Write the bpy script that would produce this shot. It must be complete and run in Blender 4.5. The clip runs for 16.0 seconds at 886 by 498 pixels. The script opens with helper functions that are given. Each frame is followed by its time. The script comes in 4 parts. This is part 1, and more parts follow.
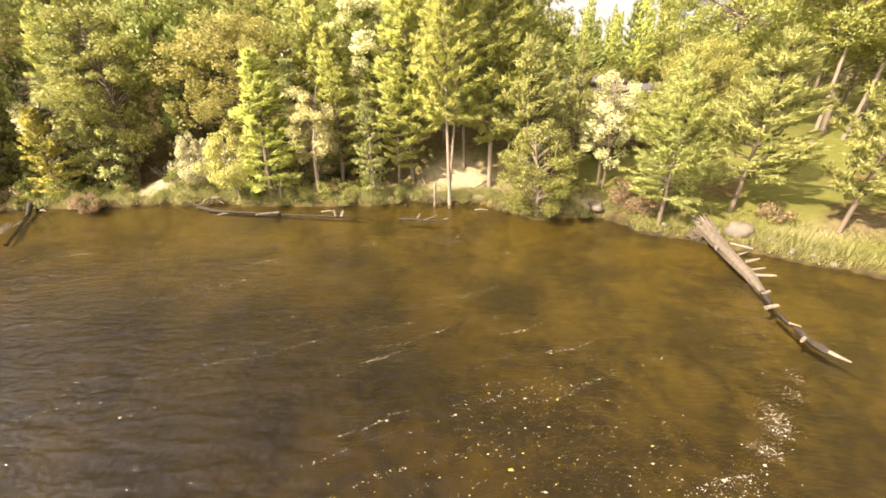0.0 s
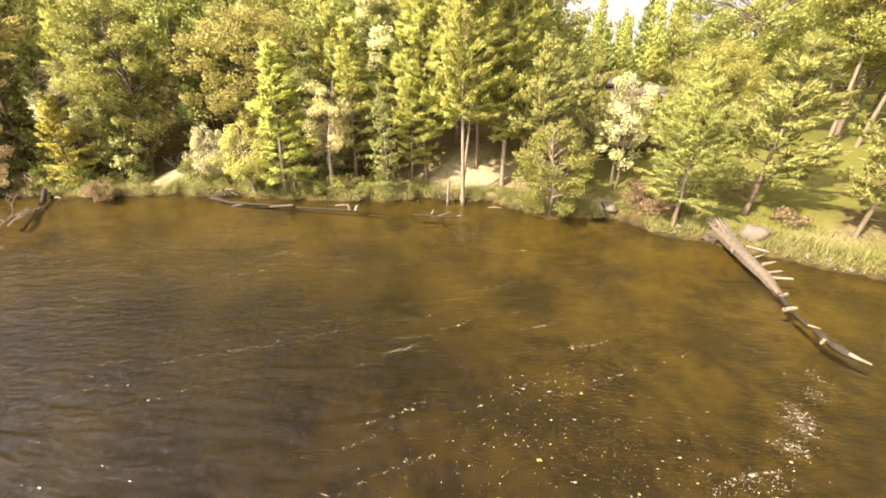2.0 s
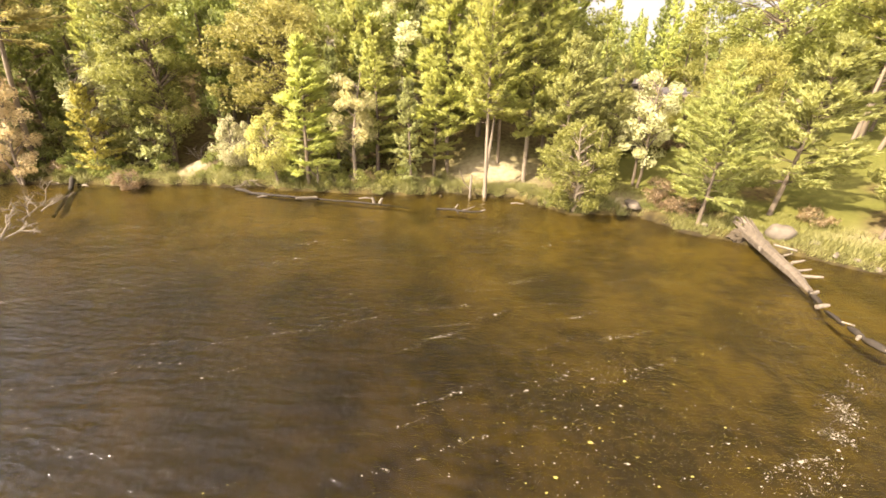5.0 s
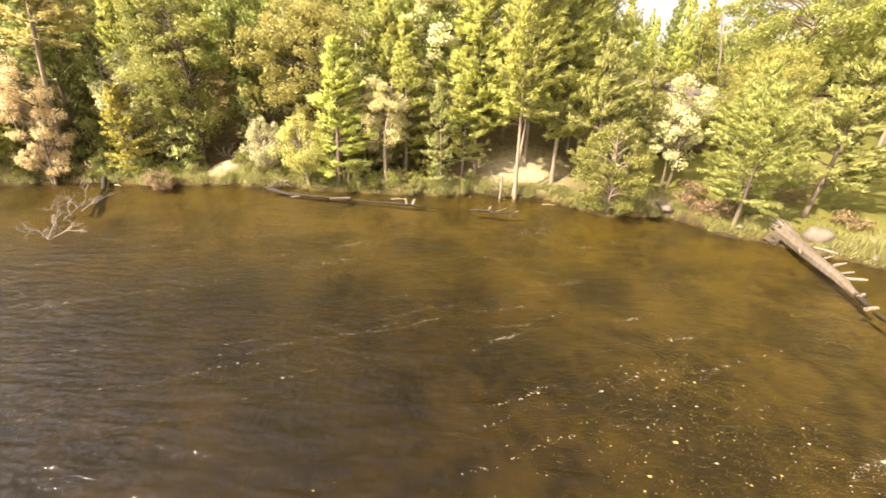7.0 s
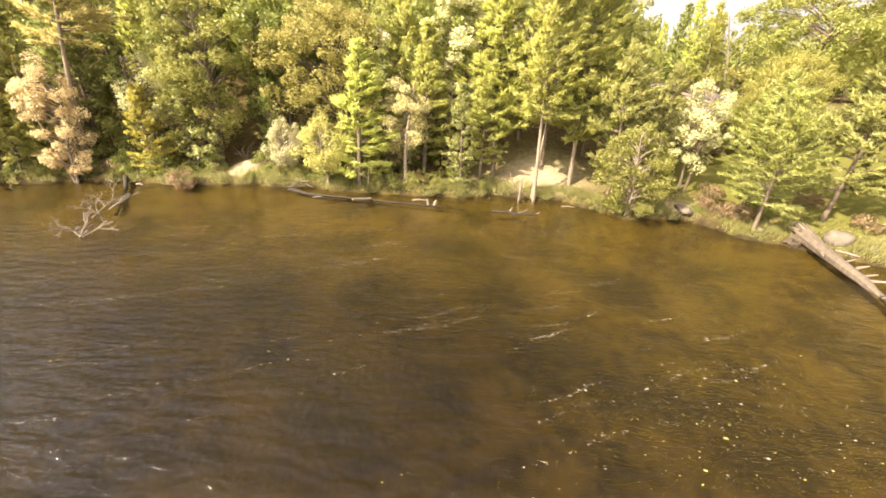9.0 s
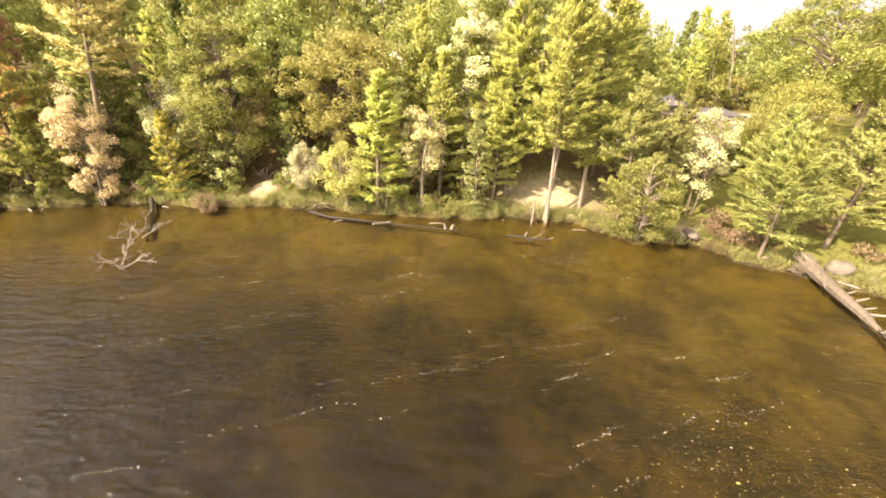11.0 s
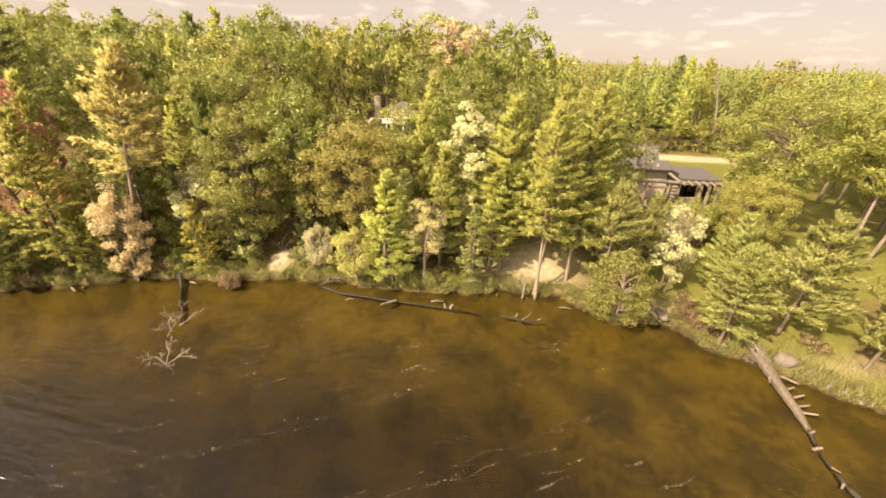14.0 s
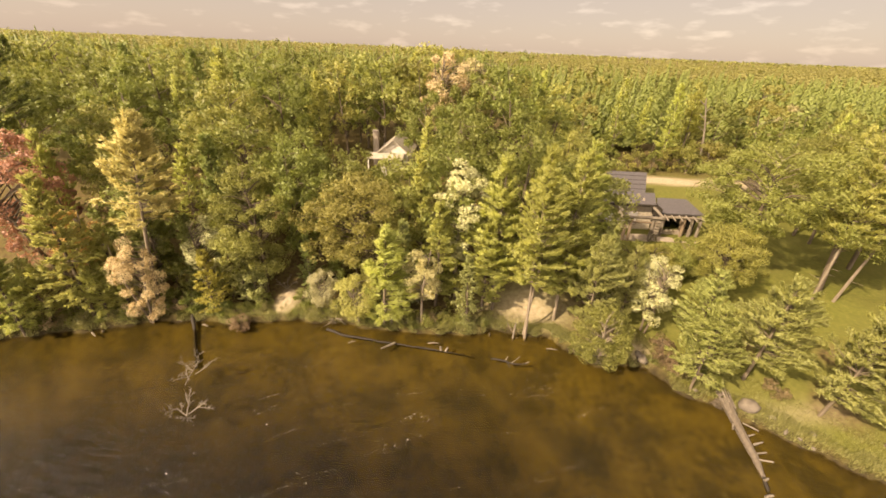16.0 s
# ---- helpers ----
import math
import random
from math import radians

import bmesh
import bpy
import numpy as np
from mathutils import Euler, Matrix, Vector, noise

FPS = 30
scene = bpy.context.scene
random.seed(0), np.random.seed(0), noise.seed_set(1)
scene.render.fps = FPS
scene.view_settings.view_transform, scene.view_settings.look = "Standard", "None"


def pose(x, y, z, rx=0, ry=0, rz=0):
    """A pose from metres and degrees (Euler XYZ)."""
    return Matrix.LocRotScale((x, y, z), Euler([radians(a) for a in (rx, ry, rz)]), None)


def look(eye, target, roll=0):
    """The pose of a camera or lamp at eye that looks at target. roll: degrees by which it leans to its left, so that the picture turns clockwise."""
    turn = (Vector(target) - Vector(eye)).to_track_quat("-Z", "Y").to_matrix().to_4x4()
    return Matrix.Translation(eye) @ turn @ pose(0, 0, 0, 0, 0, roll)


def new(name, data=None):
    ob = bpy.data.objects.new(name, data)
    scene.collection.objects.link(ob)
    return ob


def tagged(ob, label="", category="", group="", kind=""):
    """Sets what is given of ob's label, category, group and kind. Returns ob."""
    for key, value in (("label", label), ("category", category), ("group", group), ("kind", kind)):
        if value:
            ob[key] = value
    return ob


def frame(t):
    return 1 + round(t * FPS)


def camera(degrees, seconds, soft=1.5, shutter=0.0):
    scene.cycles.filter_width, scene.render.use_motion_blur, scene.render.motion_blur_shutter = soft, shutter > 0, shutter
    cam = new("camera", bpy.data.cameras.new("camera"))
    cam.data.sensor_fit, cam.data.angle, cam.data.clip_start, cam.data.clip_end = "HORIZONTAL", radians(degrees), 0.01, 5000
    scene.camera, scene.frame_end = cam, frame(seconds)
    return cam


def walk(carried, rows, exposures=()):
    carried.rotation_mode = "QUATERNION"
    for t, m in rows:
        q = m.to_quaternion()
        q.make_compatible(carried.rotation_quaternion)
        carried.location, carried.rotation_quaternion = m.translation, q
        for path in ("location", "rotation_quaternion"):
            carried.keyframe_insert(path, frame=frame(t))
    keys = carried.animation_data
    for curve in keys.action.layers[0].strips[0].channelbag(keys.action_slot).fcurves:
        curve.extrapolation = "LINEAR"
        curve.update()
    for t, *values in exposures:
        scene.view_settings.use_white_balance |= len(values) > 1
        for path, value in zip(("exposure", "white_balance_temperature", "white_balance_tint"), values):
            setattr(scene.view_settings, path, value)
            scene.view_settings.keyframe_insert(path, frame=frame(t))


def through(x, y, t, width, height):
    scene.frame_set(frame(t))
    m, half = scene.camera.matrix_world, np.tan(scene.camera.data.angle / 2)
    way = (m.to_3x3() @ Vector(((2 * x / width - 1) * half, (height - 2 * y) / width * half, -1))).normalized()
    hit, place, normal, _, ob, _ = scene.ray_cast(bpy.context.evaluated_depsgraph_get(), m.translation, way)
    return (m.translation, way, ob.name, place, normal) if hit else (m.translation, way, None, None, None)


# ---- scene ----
cam = camera(97.5, 16.0, soft=1.65)
PATH = [
    (0, (0.694, 0.401, 8.555), (0.599, 2.225, 7.74), -1.0),
    (0.5, (0.402, 0.388, 8.499), (0.301, 2.212, 7.685), -0.7),
    (1, (0.145, 0.35, 8.535), (0.044, 2.171, 7.716), -0.3),
    (1.5, (0.043, 0.289, 8.495), (-0.059, 2.11, 7.675), -0.0),
    (2, (-0.105, 0.183, 8.38), (-0.203, 2.007, 7.565), 0.4),
    (2.5, (-0.313, 0.126, 8.305), (-0.411, 1.948, 7.486), 0.6),
    (3, (-0.585, 0.013, 8.175), (-0.686, 1.836, 7.359), 0.8),
    (3.5, (-0.751, -0.065, 8.124), (-0.855, 1.758, 7.307), 1.0),
    (4, (-0.808, -0.126, 8.119), (-0.918, 1.696, 7.302), 1.1),
    (6.5, (-3.109, -0.479, 8.186), (-3.218, 1.342, 7.365), 1.6),
    (7, (-3.649, -0.562, 8.286), (-3.759, 1.257, 7.462), 1.6),
    (7.5, (-4.006, -0.639, 8.365), (-4.114, 1.18, 7.541), 1.8),
    (8, (-4.319, -0.711, 8.407), (-4.426, 1.109, 7.584), 1.9),
    (8.5, (-4.724, -0.775, 8.464), (-4.825, 1.044, 7.637), 2.0),
    (9, (-5.145, -0.934, 8.289), (-5.249, 0.889, 7.473), 2.1),
    (11.5, (-6.582, -1.215, 11.472), (-6.683, 0.595, 10.626), 2.1),
    (12, (-6.682, -1.296, 12.466), (-6.78, 0.517, 11.626), 2.2),
    (12.5, (-6.747, -1.433, 13.705), (-6.843, 0.384, 12.875), 2.4),
    (13, (-6.8, -1.527, 15.085), (-6.893, 0.287, 14.249), 2.4),
    (13.5, (-6.859, -1.5, 16.599), (-6.949, 0.308, 15.748), 2.5),
    (14, (-6.847, -1.564, 17.875), (-6.936, 0.24, 17.016), 2.4),
    (14.5, (-6.915, -1.588, 19.423), (-6.999, 0.211, 18.553), 2.6),
    (15, (-6.962, -1.551, 20.722), (-7.033, 0.242, 19.838), 2.6),
    (15.5, (-6.969, -1.484, 22.119), (-7.041, 0.302, 21.223), 2.6),
    (16, (-6.897, -1.554, 23.22), (-6.97, 0.232, 22.323), 2.5),
]
walk(cam, [(t, look(eye, target, roll)) for t, eye, target, roll in PATH],
     exposures=[(0, 2.16, 7700, 14), (9.0, 2.26, 7750, 14), (12.0, 2.14, 8000, 15), (13.5, 1.82, 8600, 16), (15, 1.48, 9000, 17), (16, 1.40, 9200, 17)])

# ---- world and sun ----
SUN_TO = Vector((-0.62, -0.50, 0.66)).normalized()
world = bpy.data.worlds.new("sky")
scene.world = world
world.use_nodes = True
wn, wl = world.node_tree.nodes, world.node_tree.links
bg = wn["Background"]
sky = wn.new("ShaderNodeTexSky")
sky.sky_type = "NISHITA"
sky.sun_disc = False
sky.sun_elevation = math.asin(SUN_TO.z)
sky.sun_rotation = math.atan2(SUN_TO.x, SUN_TO.y)
sky.dust_density = 1.2
bg.inputs["Strength"].default_value = 0.125
# small fair-weather clouds over a hazy sky
wc = wn.new("ShaderNodeTexCoord")
wmap = wn.new("ShaderNodeMapping")
wmap.inputs["Scale"].default_value = (6.0, 6.0, 22.0)
wnoise = wn.new("ShaderNodeTexNoise")
wnoise.inputs["Scale"].default_value = 2.4
wnoise.inputs["Detail"].default_value = 6.0
wpuff = wn.new("ShaderNodeMapRange")
for key, value in zip(range(1, 5), (0.55, 0.72, 1.0, 1.28)):
    wpuff.inputs[key].default_value = value
wmix = wn.new("ShaderNodeMix")
wmix.data_type = "RGBA"
wmix.inputs[7].default_value = (4.6, 4.15, 4.2, 1)
wl.new(wc.outputs["Generated"], wmap.inputs["Vector"])
wl.new(wmap.outputs["Vector"], wnoise.inputs["Vector"])
wl.new(wnoise.outputs["Fac"], wpuff.inputs[0])
wmix.inputs[0].default_value = 0.74
wl.new(sky.outputs["Color"], wmix.inputs[6])
# the haze glows more towards the sun: fill light added out of view
wdot = wn.new("ShaderNodeVectorMath")
wdot.operation = "DOT_PRODUCT"
wdot.inputs[1].default_value = SUN_TO
wl.new(wc.outputs["Generated"], wdot.inputs[0])
wgrad = wn.new("ShaderNodeMapRange")
for key, value in zip(range(1, 5), (0.16, 1.0, 0.41, 2.0)):
    wgrad.inputs[key].default_value = value
wl.new(wdot.outputs["Value"], wgrad.inputs[0])
wscale = wn.new("ShaderNodeVectorMath")
wscale.operation = "SCALE"
wl.new(wmix.outputs[2], wscale.inputs[0])
wboth = wn.new("ShaderNodeMath")
wboth.operation = "MULTIPLY"
wl.new(wgrad.outputs[0], wboth.inputs[0])
wl.new(wpuff.outputs[0], wboth.inputs[1])
wl.new(wboth.outputs[0], wscale.inputs["Scale"])
wl.new(wscale.outputs[0], bg.inputs["Color"])

sun = new("sun", bpy.data.lights.new("sun", "SUN"))
sun.data.energy = 2.85
sun.data.angle = radians(0.6)
sun.data.color = (1.0, 0.93, 0.80)
sun.matrix_world = look(SUN_TO * 60, (0, 0, 0))


# ---- materials ----
def material(name):
    m = bpy.data.materials.new(name)
    m.use_nodes = True
    return m, m.node_tree.nodes, m.node_tree.links, m.node_tree.nodes["Principled BSDF"]


def ramp(nodes, stops):
    r = nodes.new("ShaderNodeValToRGB")
    e = r.color_ramp.elements
    while len(e) < len(stops):
        e.new(0.5)
    for k, (pos, col) in zip(e, stops):
        k.position, k.color = pos, (*col, 1)
    return r


def noise_node(nodes, links, scale, detail=4.0, coord="Object", stretch=None):
    tc = nodes.new("ShaderNodeTexCoord")
    n = nodes.new("ShaderNodeTexNoise")
    n.inputs["Scale"].default_value = scale
    n.inputs["Detail"].default_value = detail
    if stretch:
        mp = nodes.new("ShaderNodeMapping")
        mp.inputs["Scale"].default_value = stretch
        links.new(tc.outputs[coord], mp.inputs["Vector"])
        links.new(mp.outputs["Vector"], n.inputs["Vector"])
    else:
        links.new(tc.outputs[coord], n.inputs["Vector"])
    return n


def mix_rgb(nodes, links, fac, a, b, blend="MIX"):
    m = nodes.new("ShaderNodeMix")
    m.data_type, m.blend_type = "RGBA", blend
    for sock, v in ((m.inputs[0], fac), (m.inputs[6], a), (m.inputs[7], b)):
        if isinstance(v, (int, float)):
            sock.default_value = v
        elif isinstance(v, tuple):
            sock.default_value = (*v, 1)
        else:
            links.new(v, sock)
    return m.outputs[2]


def leaf_material(name, dark, mid, light, through=0.38, rough=0.5):
    """Foliage: every leaf takes its own shade, patches of the crown drift in hue, and light passes through."""
    m, n, l, p = material(name)
    geo = n.new("ShaderNodeNewGeometry")
    info = n.new("ShaderNodeObjectInfo")
    soften = lambda a, k: tuple(k * p + (1 - k) * q for p, q in zip(a, mid))
    r = ramp(n, [(0.0, soften(dark, 0.8)), (0.5, mid), (1.0, soften(light, 0.3))])
    patch = noise_node(n, l, 0.9, 2.0)
    add = n.new("ShaderNodeMath")
    add.operation = "MULTIPLY_ADD"
    l.new(geo.outputs["Random Per Island"], add.inputs[0])
    add.inputs[1].default_value = 0.46
    sub = n.new("ShaderNodeMath")
    sub.operation = "MULTIPLY_ADD"
    l.new(patch.outputs["Fac"], sub.inputs[0])
    sub.inputs[1].default_value = 0.8
    sub.inputs[2].default_value = -0.08
    l.new(sub.outputs[0], add.inputs[2])
    l.new(add.outputs[0], r.inputs["Fac"])
    hsv = n.new("ShaderNodeHueSaturation")
    val = n.new("ShaderNodeMapRange")
    val.inputs[3].default_value, val.inputs[4].default_value = 1.02, 1.34
    l.new(info.outputs["Random"], val.inputs[0])
    l.new(val.outputs[0], hsv.inputs["Value"])
    hue = n.new("ShaderNodeMapRange")
    hue.inputs[3].default_value, hue.inputs[4].default_value = 0.483, 0.503
    l.new(info.outputs["Random"], hue.inputs[0])
    l.new(hue.outputs[0], hsv.inputs["Hue"])
    l.new(r.outputs["Color"], hsv.inputs["Color"])
    hsv.inputs["Saturation"].default_value = 0.95
    l.new(hsv.outputs["Color"], p.inputs["Base Color"])
    p.inputs["Roughness"].default_value = rough
    p.inputs["Specular IOR Level"].default_value = 0.3
    t = n.new("ShaderNodeBsdfTranslucent")
    dim = mix_rgb(n, l, 1.0, hsv.outputs["Color"], (2.1 * through, 2.05 * through, 1.8 * through), "MULTIPLY")
    l.new(dim, t.inputs["Color"])
    mx = n.new("ShaderNodeAddShader")
    l.new(p.outputs[0], mx.inputs[0])
    l.new(t.outputs[0], mx.inputs[1])
    l.new(mx.outputs[0], n["Material Output"].inputs["Surface"])
    return m


PINE = leaf_material("pine_needles", (0.108, 0.122, 0.034), (0.210, 0.226, 0.062), (0.325, 0.334, 0.100), 0.54)
PINE_PALE = leaf_material("pale_pine_needles", (0.108, 0.120, 0.038), (0.198, 0.210, 0.068), (0.300, 0.304, 0.110), 0.44)
PINE_DARK = leaf_material("dark_pine_needles", (0.060, 0.080, 0.023), (0.120, 0.145, 0.036), (0.210, 0.230, 0.060), 0.35)
SPRUCE = leaf_material("spruce_needles", (0.110, 0.125, 0.046), (0.180, 0.195, 0.068), (0.280, 0.290, 0.101), 0.35)
SPRUCE_YELLOW = leaf_material("yellow_spruce_needles", (0.150, 0.145, 0.027), (0.250, 0.235, 0.046), (0.360, 0.320, 0.068), 0.38)
OAK = leaf_material("oak_leaves", (0.080, 0.090, 0.022), (0.150, 0.160, 0.040), (0.245, 0.245, 0.068), 0.44)
OAK_YELLOW = leaf_material("yellowing_oak_leaves", (0.108, 0.110, 0.028), (0.194, 0.192, 0.048), (0.290, 0.276, 0.078), 0.42)
PINE_GOLD = leaf_material("pale_golden_needles", (0.220, 0.210, 0.068), (0.370, 0.350, 0.128), (0.520, 0.480, 0.209), 0.35)
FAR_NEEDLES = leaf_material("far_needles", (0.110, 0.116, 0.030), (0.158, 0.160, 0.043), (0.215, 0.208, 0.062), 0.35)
GREEN = leaf_material("green_leaves", (0.055, 0.072, 0.017), (0.112, 0.130, 0.029), (0.205, 0.212, 0.050), 0.42)
YELLOW = leaf_material("yellow_leaves", (0.150, 0.155, 0.046), (0.242, 0.240, 0.072), (0.350, 0.335, 0.115), 0.4)
PALE = leaf_material("silvery_leaves", (0.200, 0.210, 0.095), (0.330, 0.325, 0.175), (0.480, 0.460, 0.300), 0.3)
PINK = leaf_material("pinkish_leaves", (0.250, 0.200, 0.101), (0.400, 0.330, 0.183), (0.540, 0.460, 0.292), 0.3)
TAN = leaf_material("tan_leaves", (0.190, 0.176, 0.078), (0.315, 0.286, 0.140), (0.450, 0.405, 0.230), 0.3)
RED = leaf_material("red_leaves", (0.130, 0.075, 0.046), (0.260, 0.140, 0.085), (0.380, 0.225, 0.135), 0.35)
ORANGE = leaf_material("orange_leaves", (0.220, 0.150, 0.036), (0.380, 0.260, 0.073), (0.520, 0.370, 0.128), 0.35)
BRAMBLE = leaf_material("reddish_brown_leaves", (0.105, 0.080, 0.042), (0.185, 0.138, 0.073), (0.290, 0.220, 0.125), 0.35)
GRASS = leaf_material("grass_blades", (0.090, 0.094, 0.028), (0.148, 0.146, 0.046), (0.240, 0.220, 0.085), 0.3)
WEED = leaf_material("water_weed", (0.130, 0.120, 0.027), (0.250, 0.220, 0.046), (0.420, 0.360, 0.091), 0.2)


def bark_material(name, dark, light, scale=6.0):
    m, n, l, p = material(name)
    a = noise_node(n, l, scale, 5.0, "Object", (1, 1, 0.22))
    b = noise_node(n, l, scale * 0.2, 2.0)
    r = ramp(n, [(0.3, dark), (0.7, light)])
    l.new(a.outputs["Fac"], r.inputs["Fac"])
    c = mix_rgb(n, l, b.outputs["Fac"], r.outputs["Color"], tuple(0.55 * (x + y) for x, y in zip(dark, light)))
    l.new(c, p.inputs["Base Color"])
    p.inputs["Roughness"].default_value = 0.85
    bump = n.new("ShaderNodeBump")
    bump.inputs["Strength"].default_value = 0.7
    bump.inputs["Distance"].default_value = 0.03
    l.new(a.outputs["Fac"], bump.inputs["Height"])
    l.new(bump.outputs["Normal"], p.inputs["Normal"])
    return m


BARK = bark_material("grey_brown_bark", (0.07, 0.052, 0.035), (0.20, 0.155, 0.105))
BARK_PALE = bark_material("pale_bark", (0.13, 0.10, 0.068), (0.27, 0.22, 0.16))
DEADWOOD = bark_material("bleached_dead_wood", (0.10, 0.081, 0.058), (0.25, 0.21, 0.16), 9.0)
WETWOOD = bark_material("wet_dark_wood", (0.008, 0.006, 0.0035), (0.040, 0.029, 0.018), 9.0)
LOGWOOD = bark_material("weathered_log", (0.05, 0.038, 0.026), (0.165, 0.132, 0.096), 7.0)
SOIL = bark_material("dark_bank_soil", (0.03, 0.022, 0.013), (0.10, 0.075, 0.045), 5.0)
STONE = bark_material("pale_stone", (0.075, 0.060, 0.044), (0.175, 0.145, 0.108), 3.0)


def water_material():
    m, n, l, p = material("lake_water")
    n.remove(p)
    fres = n.new("ShaderNodeFresnel")
    fres.inputs["IOR"].default_value = 1.33
    gloss = n.new("ShaderNodeBsdfGlossy")
    gloss.inputs["Roughness"].default_value = 0.12
    clear = n.new("ShaderNodeBsdfTransparent")
    clear.inputs["Color"].default_value = (0.68, 0.60, 0.335, 1)
    w1 = noise_node(n, l, 1.6, 3.0, "Object", (0.55, 1.5, 1.0))
    w2 = noise_node(n, l, 5.5, 3.0, "Object", (0.7, 1.4, 1.0))
    tot = n.new("ShaderNodeMath")
    tot.operation = "MULTIPLY_ADD"
    l.new(w2.outputs["Fac"], tot.inputs[0])
    tot.inputs[1].default_value = 0.45
    l.new(w1.outputs["Fac"], tot.inputs[2])
    bump = n.new("ShaderNodeBump")
    bump.inputs["Strength"].default_value = 0.6
    bump.inputs["Distance"].default_value = 0.29
    l.new(tot.outputs[0], bump.inputs["Height"])
    for s in (fres, gloss):
        l.new(bump.outputs["Normal"], s.inputs["Normal"])
    mx = n.new("ShaderNodeMixShader")
    l.new(fres.outputs[0], mx.inputs[0])
    l.new(clear.outputs[0], mx.inputs[1])
    l.new(gloss.outputs[0], mx.inputs[2])
    l.new(mx.outputs[0], n["Material Output"].inputs["Surface"])
    return m


WATER = water_material()


def ground_material():
    """Forest litter, mown grass, sand and lake bed, laid out by the masks that the ground carries."""
    m, n, l, p = material("ground_cover")

    def mask(name):
        a = n.new("ShaderNodeAttribute")
        a.attribute_name = name
        return a.outputs["Fac"]

    fine = noise_node(n, l, 3.0, 6.0)
    broad = noise_node(n, l, 0.25, 3.0)
    litter = ramp(n, [(0.3, (0.06, 0.042, 0.018)), (0.55, (0.13, 0.095, 0.04)), (0.75, (0.11, 0.12, 0.03))])
    l.new(fine.outputs["Fac"], litter.inputs["Fac"])
    grass = ramp(n, [(0.3, (0.075, 0.085, 0.016)), (0.55, (0.12, 0.13, 0.024)), (0.75, (0.19, 0.175, 0.05))])
    l.new(fine.outputs["Fac"], grass.inputs["Fac"])
    grass2 = mix_rgb(n, l, broad.outputs["Fac"], grass.outputs["Color"], (0.135, 0.125, 0.038))
    sand = ramp(n, [(0.3, (0.29, 0.23, 0.14)), (0.7, (0.42, 0.35, 0.24))])
    l.new(fine.outputs["Fac"], sand.inputs["Fac"])
    weeds = noise_node(n, l, 0.33, 5.0)
    weeds2 = noise_node(n, l, 2.2, 5.0, "Object", (1.0, 0.8, 1.0))
    wadd = n.new("ShaderNodeMath")
    wadd.operation = "MULTIPLY_ADD"
    l.new(weeds2.outputs["Fac"], wadd.inputs[0])
    wadd.inputs[1].default_value = 0.7
    l.new(weeds.outputs["Fac"], wadd.inputs[2])
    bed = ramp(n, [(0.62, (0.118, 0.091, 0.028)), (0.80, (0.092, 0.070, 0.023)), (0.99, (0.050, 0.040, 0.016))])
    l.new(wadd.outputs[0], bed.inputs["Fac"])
    depth_dark = ramp(n, [(0.62, (0.032, 0.023, 0.0085)), (0.80, (0.021, 0.0155, 0.006)), (0.97, (0.009, 0.007, 0.004))])
    l.new(wadd.outputs[0], depth_dark.inputs["Fac"])
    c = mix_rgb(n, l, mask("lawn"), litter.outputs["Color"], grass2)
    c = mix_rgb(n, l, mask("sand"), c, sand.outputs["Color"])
    under = mix_rgb(n, l, mask("deep"), bed.outputs["Color"], depth_dark.outputs["Color"])
    dim = n.new("ShaderNodeMath")
    dim.operation = "MULTIPLY"
    l.new(mask("weed"), dim.inputs[0])
    dim.inputs[1].default_value = 0.5
    under = mix_rgb(n, l, dim.outputs[0], under, (0.024, 0.021, 0.014))
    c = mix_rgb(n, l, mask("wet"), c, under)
    c = mix_rgb(n, l, mask("edge"), c, (0.030, 0.022, 0.012))
    l.new(c, p.inputs["Base Color"])
    p.inputs["Roughness"].default_value = 0.95
    p.inputs["Specular IOR Level"].default_value = 0.15
    bump = n.new("ShaderNodeBump")
    bump.inputs["Strength"].default_value = 0.6
    bump.inputs["Distance"].default_value = 0.06
    l.new(fine.outputs["Fac"], bump.inputs["Height"])
    l.new(bump.outputs["Normal"], p.inputs["Normal"])
    return m


GROUND = ground_material()

# ---- shape of the land ----
SHORE = [(-400, -150), (-100, -4), (-60, 17), (-45, 22.4), (-39, 24.2), (-35, 25.8), (-31, 26.6), (-27.5, 26.4), (-24.5, 27.2), (-21, 27.5),
         (-18, 27.6), (-12, 27.0), (-8, 27.0), (-5, 27.3), (-3.2, 28.0), (0, 27.9), (2.5, 27.3), (3.4, 25.7), (5.6, 24.2),
         (8, 24.7), (9.8, 24.4), (11, 22.3), (13.5, 20.6), (15.6, 19.2), (17.4, 18), (19, 16.5), (21, 15.2), (26, 11), (40, 2), (70, -10), (400, -150)]
SX, SY = np.array(SHORE).T


def ease(a, b, x):
    u = np.clip((x - a) / (b - a), 0, 1)
    return u * u * (3 - 2 * u)


def inland(x, y):
    """Metres from the shore line, lakewards negative."""
    x, y = np.asarray(x, float), np.asarray(y, float)
    best = np.full(np.broadcast(x, y).shape, 1e9)
    for k in range(len(SX) - 1):
        dx, dy = SX[k + 1] - SX[k], SY[k + 1] - SY[k]
        u = np.clip(((x - SX[k]) * dx + (y - SY[k]) * dy) / (dx * dx + dy * dy), 0, 1)
        best = np.minimum(best, (x - SX[k] - u * dx) ** 2 + (y - SY[k] - u * dy) ** 2)
    return np.sqrt(best) * np.sign(y - np.interp(x, SX, SY))


